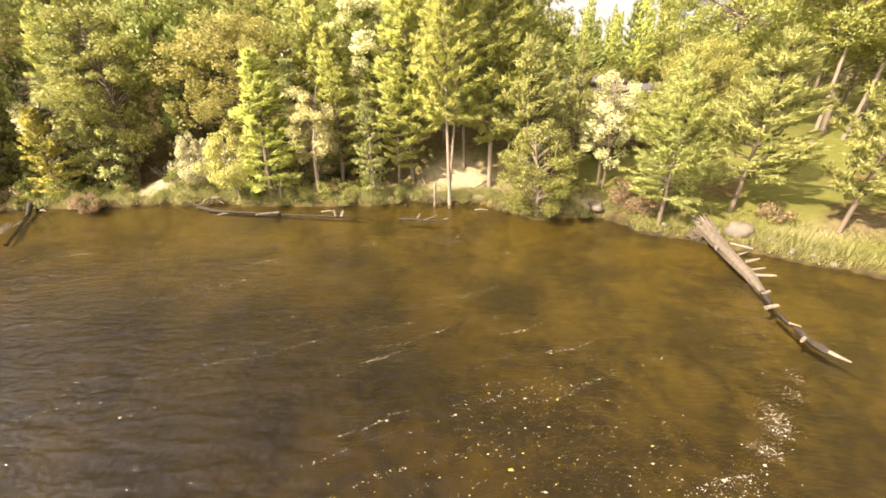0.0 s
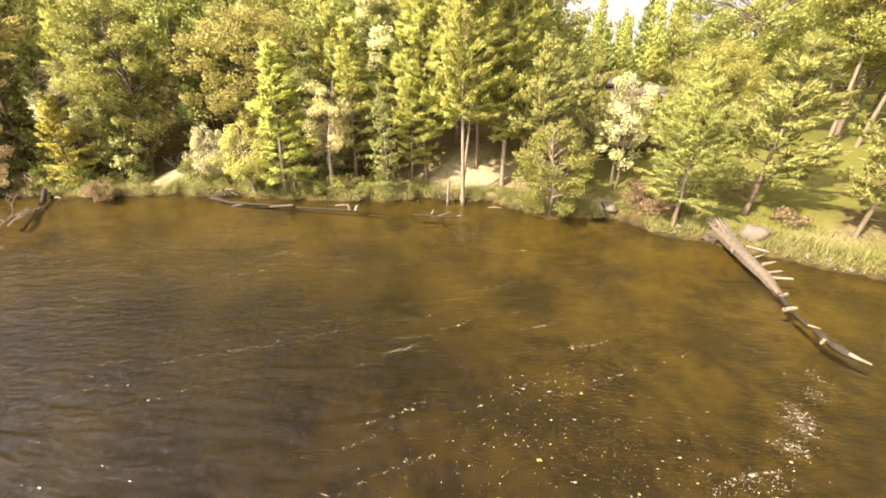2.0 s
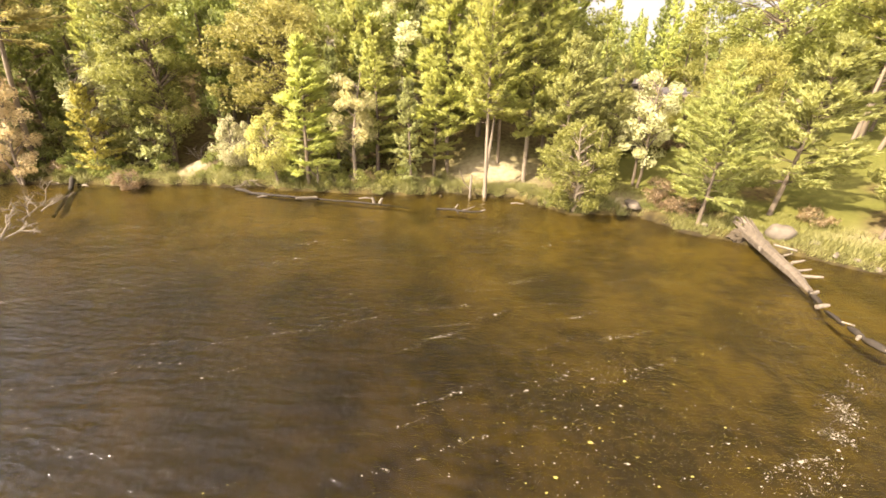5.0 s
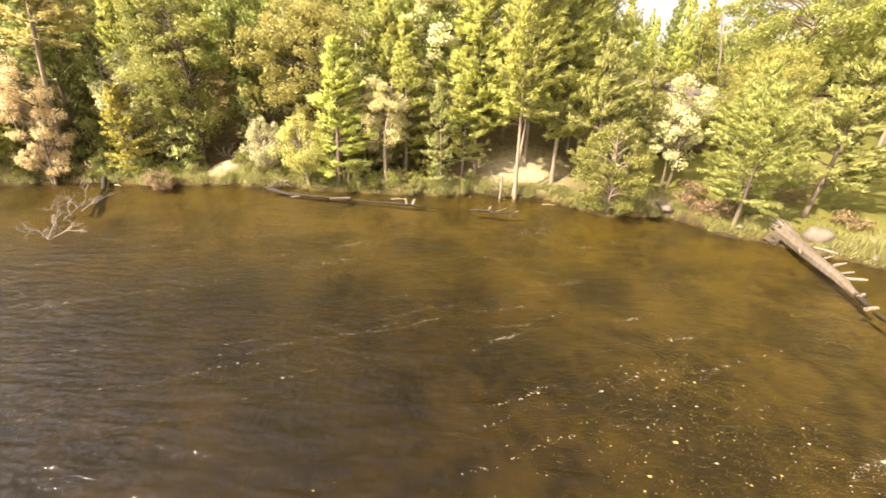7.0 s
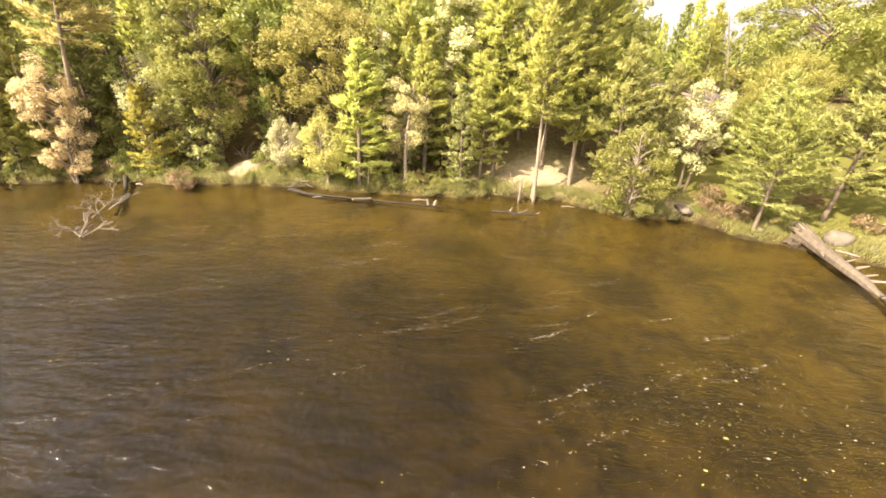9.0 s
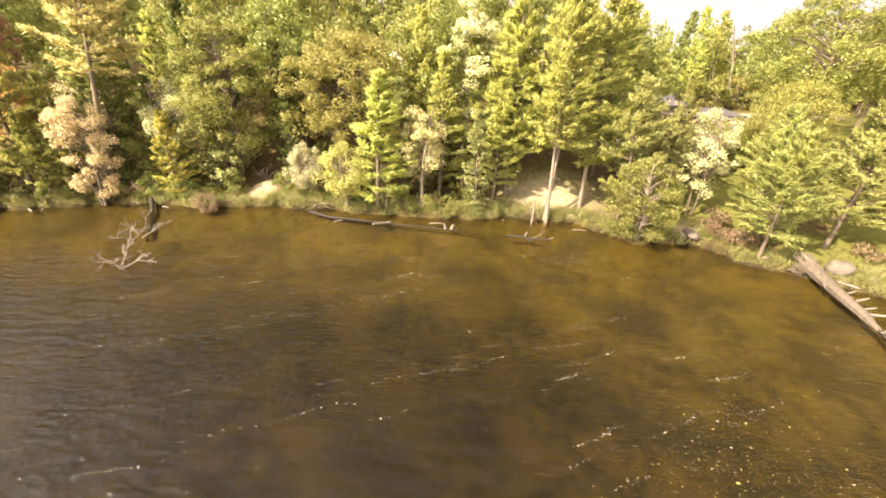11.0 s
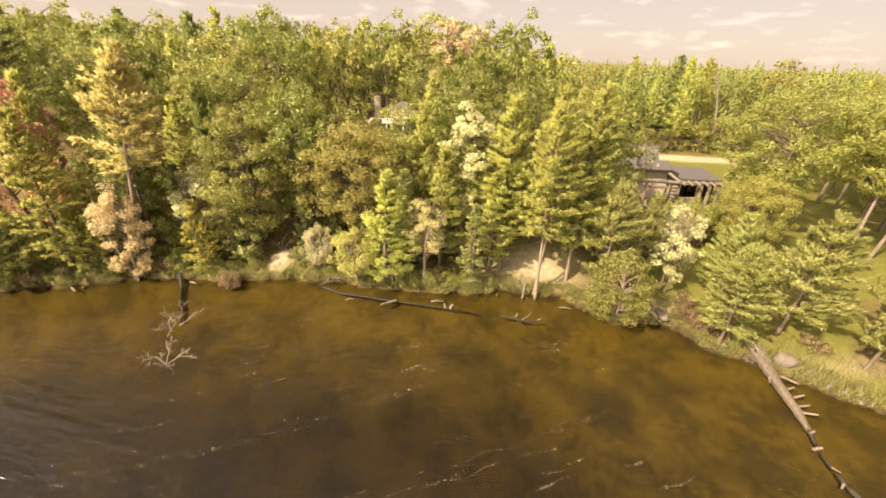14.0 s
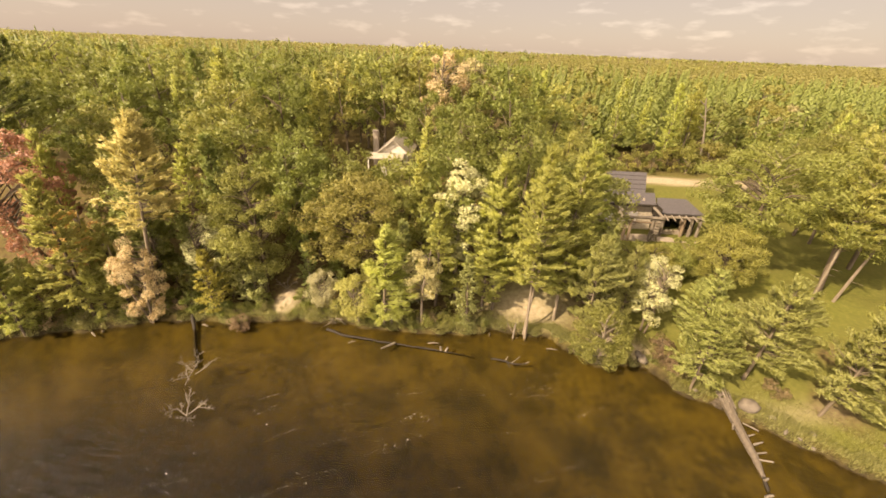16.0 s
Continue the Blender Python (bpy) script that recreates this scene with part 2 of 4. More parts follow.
def wavy(x, y, k, seed):
    return np.sin(x * k + seed) * np.cos(y * k * 1.13 - seed * 1.7) + 0.5 * np.sin((x + y) * k * 2.1 + seed * 3.1)


def land(x, y):
    x, y = np.asarray(x, float), np.asarray(y, float)
    d = inland(x, y) + 0.25 * wavy(x, y, 1.3, 2.0)
    bed = -0.12 - 2.3 * (1 - np.exp(np.minimum(d, 0) * 0.085)) + 0.06 * wavy(x, y, 1.1, 5.0)
    right = ease(-5, 9, x)
    bank = 0.5 * ease(0, 0.4, d) + 0.045 * np.clip(d, 0, 4)
    left_hill = 8.3 * ease(2, 24, d)
    lawn = 0.205 * np.clip(d - 2, 0, 16) + 0.055 * np.clip(d - 18, 0, 40)
    far = 0.014 * np.clip(y - 90, 0, 4000)
    knoll = 1.5 * np.exp(-((x - 0.5) / 4.5) ** 2) * ease(28.6, 34, y)
    knoll = knoll + 0.6 * np.exp(-((x + 23.4) / 1.2) ** 2 - ((y - 30.2) / 1.4) ** 2)
    rise = bank + knoll + left_hill * (1 - right) + lawn * right + far + 0.05 * wavy(x, y, 0.7, 1.0) * ease(1, 4, d)
    return np.where(d > 0, rise, bed)


def ground_at(x, y):
    return float(land(x, y))


# ---- mesh building ----
class Pile:
    """Vertices and faces gathered from many pieces."""

    def __init__(self):
        self.v, self.f, self.n, self.normals = [], [], 0, []

    def add(self, v, f, n=None):
        v, f = np.asarray(v, float).reshape(-1, 3), np.asarray(f, int)
        self.v.append(v)
        if n is not None:
            self.normals.append(n)
        self.f.append(f + self.n)
        self.n += len(v)

    def mesh(self, name, mat, smooth=False):
        v = np.concatenate(self.v)
        sizes = np.concatenate([np.full(len(f), f.shape[1]) for f in self.f])
        flat = np.concatenate([f.ravel() for f in self.f])
        me = bpy.data.meshes.new(name)
        me.vertices.add(len(v))
        me.vertices.foreach_set("co", v.ravel())
        me.loops.add(len(flat))
        me.loops.foreach_set("vertex_index", flat)
        me.polygons.add(len(sizes))
        me.polygons.foreach_set("loop_start", np.concatenate([[0], np.cumsum(sizes)[:-1]]))
        me.update(calc_edges=True)
        if smooth:
            me.polygons.foreach_set("use_smooth", np.ones(len(sizes), bool))
        if self.normals:
            me.polygons.foreach_set("use_smooth", np.ones(len(sizes), bool))
            me.normals_split_custom_set_from_vertices(np.concatenate(self.normals))
        me.materials.append(mat)
        return me


def unit(v):
    return v / np.maximum(np.linalg.norm(v, axis=-1, keepdims=True), 1e-9)


def tube(pile, pts, radii, sides=6, ends=True):
    """A tapered, bent round bar."""
    pts = np.asarray(pts, float)
    k = len(pts)
    t = unit(np.gradient(pts, axis=0))
    ref = np.array([0.31, 0.17, 0.93]) if abs(t[0][2]) < 0.9 else np.array([1.0, 0.1, 0.0])
    a = unit(np.cross(t, ref))
    b = np.cross(t, a)
    ang = np.linspace(0, 2 * np.pi, sides, endpoint=False)
    ring = pts[:, None] + np.asarray(radii)[:, None, None] * (np.cos(ang)[None, :, None] * a[:, None] + np.sin(ang)[None, :, None] * b[:, None])
    i, j = np.meshgrid(np.arange(k - 1), np.arange(sides), indexing="ij")
    q = np.stack([i * sides + j, i * sides + (j + 1) % sides, (i + 1) * sides + (j + 1) % sides, (i + 1) * sides + j], -1).reshape(-1, 4)
    pile.add(ring.reshape(-1, 3), q)
    for end, order in ((0, -1), (k - 1, 1)) if ends else ():
        cap = np.concatenate([ring[end], pts[end][None]])
        f = np.array([[s, (s + 1) % sides, sides][::order] for s in range(sides)])
        pile.add(cap, f)


def facing_out(v, f, out):
    """Turns each face so that it looks outwards from its clump."""
    n = np.cross(v[:, 1] - v[:, 0], v[:, 2] - v[:, 0])
    back = np.einsum("ij,ij->i", n, out) < 0
    f[back] = f[back][:, ::-1]
    return f


def blades(pile, pos, way, width, length, rng, out=None):
    """Needle sprays and grass: one thin triangle each."""
    side = unit(np.cross(way, rng.normal(size=pos.shape)))
    w = np.broadcast_to(np.asarray(width, float), len(pos))[:, None]
    ln = np.broadcast_to(np.asarray(length, float), len(pos))[:, None]
    v = np.stack([pos - side * w / 2, pos + side * w / 2, pos + way * ln], 1)
    f = np.arange(3 * len(pos)).reshape(-1, 3)
    if out is None:
        pile.add(v.reshape(-1, 3), f)
    else:
        out = unit(unit(out) + rng.normal(size=pos.shape) * 0.62)
        pile.add(v.reshape(-1, 3), facing_out(v, f, out), np.repeat(out, 3, 0))


def leaves(pile, pos, size, rng, out, loose=0.8):
    """Small pointed leaves: one triangle each."""
    a = unit(rng.normal(size=pos.shape) + 0.4 * out)
    b = unit(np.cross(a, rng.normal(size=pos.shape)))
    s = (np.broadcast_to(np.asarray(size, float), len(pos)) * rng.uniform(0.7, 1.3, len(pos)))[:, None]
    v = np.stack([pos - a * s * 0.45 + b * s * 0.4, pos - a * s * 0.3 - b * s * 0.42, pos + a * s * 0.7], 1)
    f = np.arange(3 * len(pos)).reshape(-1, 3)
    out = unit(unit(out) + rng.normal(size=pos.shape) * loose)
    pile.add(v.reshape(-1, 3), facing_out(v, f, out), np.repeat(out, 3, 0))


def part(name, me, parent, label="", mat=None):
    """One mesh as a part under a thing."""
    ob = new(name, me)
    ob.parent = parent
    if mat is not None:
        ob.material_slots[0].link = "OBJECT"
        ob.material_slots[0].material = mat
    if label:
        tagged(ob, label)
    return ob


def conifer_meshes(seed, h, base, radius, sweep=0.25, tufts=17, spray=10, droop=0.0, thin=0.095, length=0.42, step=0.38, wood=True, whorl=5, stout=1.0):
    """Trunk, boughs and needles of a pine or spruce that stands at the origin."""
    rng = np.random.default_rng(seed)
    trunk, crown = Pile(), Pile()
    zs = np.linspace(-0.3, h, 9)
    bend = np.stack([0.012 * h * np.sin(zs / h * 3 + seed), 0.012 * h * np.cos(zs / h * 2.3 + seed), zs], 1)
    tube(trunk, bend, np.interp(zs, [0, h], [stout * (0.0108 * h + 0.02), 0.012]), 8)
    axis = lambda z: np.stack([np.interp(z, zs, bend[:, 0]), np.interp(z, zs, bend[:, 1]), z], -1)
    z = base
    while z < h * 0.985:
        u = (z - base) / (h - base)
        tier = rng.uniform(0.78, 1.12)
        for k in range(whorl if u < 0.8 else 4):
            az = rng.uniform(0, 2 * np.pi)
            ln = radius * (1 - u) ** 0.72 * min(1, 0.6 + 2.2 * u) * tier * rng.uniform(0.68, 1.15) + 0.22
            el = math.radians(np.interp(u, [0, 1], [2, 52]) - droop + rng.normal() * 8)
            out = np.array([math.cos(az) * math.cos(el), math.sin(az) * math.cos(el), math.sin(el)])
            out = unit(out + np.array([sweep * 0.35, 0, 0]))
            s = np.linspace(0, 1, 4)
            start = axis(np.array(z + rng.uniform(-0.1, 0.1)))
            line = start + out * (ln * s)[:, None] + np.array([sweep * 0.4, 0, 0.16 + 0.1 * sweep]) * (ln * s ** 2)[:, None]
            if wood:
                tube(trunk, line[[0, 1, 3]], [0.012 + 0.012 * ln, 0.012 + 0.007 * ln, 0.006], 3, False)
            m = max(5, int(tufts * (0.35 + 0.65 * ln / radius)))
            ss = 1 - rng.uniform(0, 1, m) ** 1.5 * 0.78
            p = np.stack([np.interp(ss, s, line[:, c]) for c in range(3)], 1)
            flat = unit(np.cross(out, [0, 0, 1.0]))
            p += flat * (rng.normal(size=m) * (0.07 + (0.15 if wood else 0.3) * ln * (1.05 - ss)))[:, None]
            p[:, 2] += rng.normal(size=m) * 0.06
            pos = np.repeat(p, spray, 0)
            way = unit(0.9 * out + np.array([sweep, 0, 0.28]) + rng.normal(size=pos.shape) * 0.42)
            blades(crown, pos - way * 0.08, way, thin * rng.uniform(0.7, 1.4, len(pos)), length * rng.uniform(0.6, 1.25, len(pos)), rng,
                   np.broadcast_to(0.7 * out + np.array([0, -0.1, 0.75]), pos.shape))
        z += step * rng.uniform(0.7, 1.3) * (1.12 if wood else 1.0) * (1 - 0.35 * u)
    # bare dead stubs on the lower trunk
    for zz in np.arange(max(1.2, base * 0.35), base, 0.55):
        az = rng.uniform(0, 2 * np.pi)
        a = axis(np.array(zz))
        tube(trunk, [a, a + np.array([math.cos(az), math.sin(az), 0.1]) * rng.uniform(0.3, 0.9)], [0.02, 0.006], 4)
    return trunk.mesh("trunk", BARK, True), crown.mesh("crown", PINE)


def broadleaf_meshes(seed, h, base, radius, clumps=60, per=70, leaf=0.19, stems=1, airy=1.0, flat=1.0, wood=1):
    """Trunk, limbs and leaves of a broad-leaved tree or bush that stands at the origin."""
    rng = np.random.default_rng(seed)
    trunk, crown = Pile(), Pile()
    top = h - 0.35 * radius
    for k in range(stems):
        az = rng.uniform(0, 2 * np.pi)
        off = 0.0 if stems == 1 else 0.15
        lean = rng.uniform(0.02, 0.08) * (1 if stems == 1 else 3)
        zs = np.linspace(-0.3, top, 7)
        x = off * math.cos(az) + lean * zs * math.cos(az) + 0.02 * h * np.sin(zs / h * 5 + seed + k)
        y = off * math.sin(az) + lean * zs * math.sin(az) + 0.02 * h * np.cos(zs / h * 4 + seed + k)
        line = np.stack([x, y, zs], 1)
        tube(trunk, line, np.interp(zs, [0, top], [(0.014 * h + 0.025) / math.sqrt(stems), 0.02]), 7)
    mid, half = (h + base) / 2, (h - base) / 2
    n = 0
    while n < clumps:
        q = rng.normal(size=3)
        q = q / np.linalg.norm(q) * rng.uniform(0.25, 1.0) ** 0.5
        c = np.array([q[0] * radius, q[1] * radius, mid + q[2] * half * flat])
        c[:2] *= 1.0 - 0.35 * max(0, q[2]) ** 2
        if base > 1.0 and q[2] < -0.75 and rng.random() < 0.5:
            continue
        r = rng.uniform(0.36, 0.80) * (0.40 + 0.19 * radius) * airy
        m = int(1.55 * per * rng.uniform(0.5, 1.5))
        o = rng.normal(size=(m, 3)) * np.array([1.15, 1.15, 0.7])
        o = unit(o) * (rng.uniform(0.15, 1, m) ** 0.45)[:, None] * r
        leaves(crown, c + o, 0.74 * leaf, rng, unit(o) + 0.45 * unit(c - np.array([0, 0, mid])) + np.array([0, 0, 0.6]))
        z0 = np.clip(c[2] - rng.uniform(0.4, 1.0) * (0.4 + 0.5 * math.hypot(c[0], c[1])), max(0.3, 0.25 * base), top)
        root = np.array([np.interp(z0, line[:, 2], line[:, 0]), np.interp(z0, line[:, 2], line[:, 1]), z0])
        bow = (root + c) / 2 + np.array([0, 0, 0.12 * np.linalg.norm(c - root)]) + rng.normal(size=3) * 0.06
        rr = 0.012 + 0.014 * np.linalg.norm(c - root)
        if n % wood == 0:
            tube(trunk, [root, bow, c], [rr, rr * 0.65, 0.008], 4, False)
        n += 1
    return trunk.mesh("trunk", BARK, True), crown.mesh("crown", OAK)


def plant(name, meshes, x, y, label, category, leaf, bark=None, size=1.0, turn=0.0, lean=(0, 0), wide=1.0, group=""):
    """A tree with its trunk and crown, rooted in the ground. lean: metres of drift at ten metres of height."""
    e = new(name)
    tilt = Matrix.Identity(4)
    tilt[0][2], tilt[1][2] = lean[0] / 10, lean[1] / 10
    m = Matrix.Translation((x, y, ground_at(x, y) - 0.05))
    e.matrix_world = m
    inner = tilt @ Matrix.Rotation(radians(turn), 4, "Z") @ Matrix.Diagonal((size * wide, size * wide, size, 1))
    for nm, me, mat in zip(("trunk", "crown"), meshes, (bark, leaf)):
        ob = part(nm, me, e, mat=mat)
        ob.matrix_local = inner
    return tagged(e, label, category, group)


# ---- ground and water ----
def ground():
    xs = np.unique(np.concatenate([-np.geomspace(60, 2600, 40), np.arange(-60, 45, 0.52), np.geomspace(45, 2600, 44)]))
    ys = np.unique(np.concatenate([-np.geomspace(30, 900, 18), np.arange(-30, 8, 2.0), np.arange(8, 36, 0.42), np.arange(36, 90, 1.0), np.geomspace(90, 3200, 60)]))
    gx, gy = np.meshgrid(xs, ys, indexing="ij")
    gz = land(gx, gy)
    p = Pile()
    nx, ny = gx.shape
    i, j = np.meshgrid(np.arange(nx - 1), np.arange(ny - 1), indexing="ij")
    a = i * ny + j
    p.add(np.stack([gx, gy, gz], -1).reshape(-1, 3), np.stack([a, a + ny, a + ny + 1, a + 1], -1).reshape(-1, 4))
    me = p.mesh("ground", GROUND, True)
    d = inland(gx, gy)
    lawn = ease(7, 11, gx + 0.8 * wavy(gx, gy, 0.5, 1)) * ease(0.2, 1.5, d) * (1 - ease(60, 75, gy))
    lawn = np.maximum(lawn, np.exp(-((gx - 0.5) / 3.8) ** 2 - ((gy - 30.5) / 3.2) ** 2))
    lawn = np.maximum(lawn, 0.9 * ease(0.0, 0.6, d) * (1 - ease(1.2, 2.4, d)))
    for bx, by, br in ((11.4, 25.2, 2.0), (21.8, 20.6, 2.4), (17.6, 25.6, 1.7), (13.6, 23.4, 1.0), (25.0, 24.5, 2.2)):
        lawn = lawn * ease(0.45, 1.0, np.hypot(gx - bx, gy - by) / br + 0.18 * wavy(gx, gy, 1.5, bx))
    sand = 1.5 * np.exp(-((gx + 23.3) / 0.95) ** 2 - ((gy - 29.3) / 1.4) ** 2)
    sand = np.maximum(sand, 0.9 * np.exp(-((gx - 9.3) / 1.1) ** 2 - ((gy - 25.8) / 1.0) ** 2))
    sand = np.maximum(sand, 0.75 * np.exp(-((gx - 0.4) / 3.6) ** 2 - ((gy - 30.3) / 2.2) ** 2))
    sand = np.maximum(sand, 0.35 * np.exp(-((gx - 18.5) / 3.0) ** 2 - ((gy - 20.0) / 0.9) ** 2))
    drive = np.exp(-((gy - 65.5 + 0.12 * (gx - 22)) / 1.9) ** 4) * ease(12, 16, gx) * (1 - ease(44, 50, gx))
    sand = np.clip(np.maximum(sand, drive) * 1.25, 0, 1)
    wet = 1 - ease(0.15, 0.5, d + 0.25 * wavy(gx, gy, 1.3, 2.0))
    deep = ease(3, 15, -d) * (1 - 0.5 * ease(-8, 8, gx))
    weed = np.zeros_like(gx)
    for wx, wy, wr in ((-4.5, 20.5, 3.0), (2.3, 17.4, 3.2), (7.3, 18.2, 2.4), (-17.5, 16.5, 3.0), (-1.0, 13.0, 2.6), (5.2, 19.4, 1.6), (-9.0, 9.5, 3.0), (1.5, 10.0, 2.2)):
        away = np.hypot(gx - wx, (gy - wy) * 1.25) + 0.7 * wavy(gx, gy, 0.9, wx)
        weed = np.maximum(weed, 1 - ease(0.35 * wr, wr, away))
    edge = np.exp(-((d + 0.25 * wavy(gx, gy, 1.3, 2.0) - 0.04) / 0.24) ** 2)
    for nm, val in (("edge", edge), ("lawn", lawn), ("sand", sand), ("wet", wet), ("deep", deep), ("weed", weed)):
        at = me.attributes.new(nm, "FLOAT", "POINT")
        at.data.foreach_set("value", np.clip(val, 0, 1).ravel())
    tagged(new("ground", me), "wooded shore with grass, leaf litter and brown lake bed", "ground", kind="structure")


def lake():
    p = Pile()
    p.add([(-2600, -900, 0), (2600, -900, 0), (2600, 40, 0), (-2600, 40, 0)], [[0, 1, 2, 3]])
    ob = new("water", p.mesh("water", WATER))
    ob.visible_shadow = False
    tagged(ob, "brown clear lake water with small wind ripples", "water", kind="structure")


ground()
lake()

# ---- trees along the shore ----
P1 = conifer_meshes(11, 9.0, 0.9, 1.75, 0.40, tufts=19, step=0.44, whorl=6)
P2 = conifer_meshes(12, 15.0, 3.4, 2.5, 0.32, tufts=24, step=0.52, whorl=8, thin=0.085, stout=0.75)
P3 = conifer_meshes(13, 14.0, 2.4, 2.4, 0.25, tufts=19, step=0.52, whorl=6)
P4 = conifer_meshes(14, 10.0, 2.2, 2.9, 0.34, tufts=29, step=0.62, whorl=9, droop=4, thin=0.085, length=0.38, spray=11)
P5 = conifer_meshes(15, 16.0, 6.2, 2.8, 0.32, tufts=22, step=0.52, whorl=7, thin=0.085, stout=0.68)
S1 = conifer_meshes(21, 7.5, 0.5, 1.25, 0.05, tufts=14, droop=12, length=0.22, step=0.34)
S2 = conifer_meshes(22, 6.0, 0.6, 1.5, 0.1, tufts=14, droop=4, length=0.24, step=0.34)
B1 = broadleaf_meshes(31, 12.5, 2.0, 3.3, 118, 160, 0.165)
B2 = broadleaf_meshes(32, 11.5, 2.6, 4.3, 150, 150, 0.165)
B3 = broadleaf_meshes(33, 4.2, 0.9, 1.7, 44, 160, 0.122)
B4 = broadleaf_meshes(34, 8.0, 1.6, 1.3, 54, 150, 0.125)
B5 = broadleaf_meshes(35, 14.0, 3.5, 1.7, 70, 130, 0.17)
B6 = broadleaf_meshes(36, 5.6, 0.25, 1.8, 84, 110, 0.125, stems=3)
B7 = broadleaf_meshes(37, 14.0, 4.2, 4.6, 160, 120, 0.185, airy=0.85, wood=2)
B8 = broadleaf_meshes(38, 9.0, 1.5, 2.0, 62, 125, 0.175, stems=2)
H1 = broadleaf_meshes(41, 1.5, 0.15, 1.0, 16, 60, 0.15, stems=3, wood=2)
H2 = broadleaf_meshes(42, 1.0, 0.1, 1.1, 16, 50, 0.13, stems=3, wood=2)
B9 = broadleaf_meshes(39, 9.0, 0.5, 1.9, 80, 160, 0.128, stems=2)
P6 = conifer_meshes(16, 16.6, 8.3, 2.7, 0.2, tufts=22, step=0.36)

plant("pine_tree", P1, -43.5, 22.9, "green pine leaning over the lake edge", "tree", PINE, size=1.0, lean=(0, -0.5))
plant("pine_tree", P3, -39.5, 25.2, "tall dense green pine on the shore", "tree", PINE, size=0.95, wide=1.2)
plant("maple_tree", B8, -45.2, 29.2, "maple with red autumn leaves", "tree", RED, size=1.7, wide=0.95)
plant("maple_tree", B4, -40.6, 27.6, "slim maple turning orange", "tree", ORANGE, size=1.25, wide=1.1)
plant("aspen_tree", B9, -34.7, 25.9, "broad-leaved tree with pale pinkish leaves by the water", "tree", PINK, BARK_PALE, size=0.98, lean=(1.0, -0.8))
plant("pine_tree", P6, -34.6, 27.5, "tall pale pine with a long bare trunk", "tree", PINE_GOLD, BARK_PALE, size=1.04, lean=(2.6, 0), wide=1.15)
plant("poplar_tree", B8, -30.3, 30.0, "small poplar with silvery leaves", "tree", PALE, size=0.98, wide=1.0)
plant("spruce_tree", S2, -29.3, 27.4, "small yellowish spruce by the water", "tree", SPRUCE_YELLOW, size=1.05, wide=1.1)
plant("oak_tree", B1, -25.9, 30.6, "large green oak on the wooded bank", "tree", OAK, size=1.08, wide=1.1)
plant("oak_tree", B2, -16.4, 33.0, "spreading oak with yellowing leaves", "tree", OAK_YELLOW, size=1.04, wide=1.3)
plant("poplar_tree", B3, -19.4, 28.9, "small tree with pale green leaves", "tree", PALE, size=1.1, wide=0.8)
plant("birch_tree", B3, -15.8, 27.6, "low bushy birch with yellow leaves at the water", "tree", YELLOW, BARK_PALE, size=1.22)
plant("pine_tree", P1, -13.1, 27.5, "green pine with wind-swept boughs at the water", "tree", PINE, size=1.05, wide=1.45)
plant("birch_tree", B4, -9.9, 28.1, "slim birch with tan leaves", "tree", TAN, BARK_PALE, size=1.02, wide=1.15)
plant("pine_tree", P3, -8.7, 30.4, "green pine on the bank", "tree", PINE, size=0.78, turn=40, wide=1.3)
plant("poplar_tree", B5, -6.5, 31.9, "tall slim poplar with silvery white leaves", "tree", PALE, BARK_PALE, size=1.03, wide=1.4)
plant("spruce_tree", S1, -5.7, 28.0, "small grey-green spruce near the water", "tree", SPRUCE, size=0.98)
plant("pine_tree", P2, -3.0, 30.6, "tall green pine on the bank", "tree", PINE, size=1.0, turn=120, wide=1.25)
plant("pine_tree", P5, -0.3, 27.6, "tall pine with a forked pale trunk at the water", "tree", PINE, BARK_PALE, size=1.0, wide=1.15, lean=(0.3, 0.2))
plant("pine_tree", P5, -0.1, 27.8, "tall pine leaning beside a forked pale trunk", "tree", PINE, BARK_PALE, size=0.9, turn=200, lean=(1.1, 0.4))
plant("pine_tree", P3, -4.2, 30.2, "dense green pine on the bank", "tree", PINE, size=0.66, turn=15, wide=1.2)
plant("pine_tree", P2, 4.6, 33.8, "tall green pine behind the sandy knoll", "tree", PINE, size=0.98, turn=310, wide=1.15)
plant("pine_tree", P2, 3.0, 29.6, "tall pine with a bare lower trunk", "tree", PINE, BARK_PALE, size=1.06, turn=75, wide=1.2)
plant("pine_tree", P4, 5.0, 27.4, "pale green pine on the bank", "tree", PINE_PALE, size=0.98, wide=0.95)
plant("pine_tree", P4, 8.4, 28.6, "pale green pine beside the lawn", "tree", PINE_PALE, size=0.83, wide=0.8, turn=90)
plant("alder_tree", B6, 5.5, 24.5, "bushy alder with small yellow-green leaves overhanging the water", "tree", OAK, BARK_PALE, size=1.02, wide=1.3)
plant("poplar_tree", B8, 10.6, 28.2, "poplar with silvery white leaves", "tree", PALE, size=0.9, wide=1.15)
plant("pine_tree", P4, 12.1, 22.0, "young spreading pine on the bank", "tree", PINE_PALE, size=0.76, turn=200, wide=1.2, lean=(0.8, 0))
plant("pine_tree", P4, 16.4, 22.9, "spreading pine on the bank behind the fallen log", "tree", PINE_PALE, size=0.92, turn=30, wide=1.25, lean=(1.6, 0))
plant("pine_tree", P4, 19.9, 19.9, "spreading pine beside the lawn", "tree", PINE_PALE, size=0.95, turn=300, lean=(2.0, 0))
plant("oak_tree", B7, 22.0, 36.0, "large oak with yellow-green leaves near the house", "tree", OAK, size=1.0, wide=1.25)
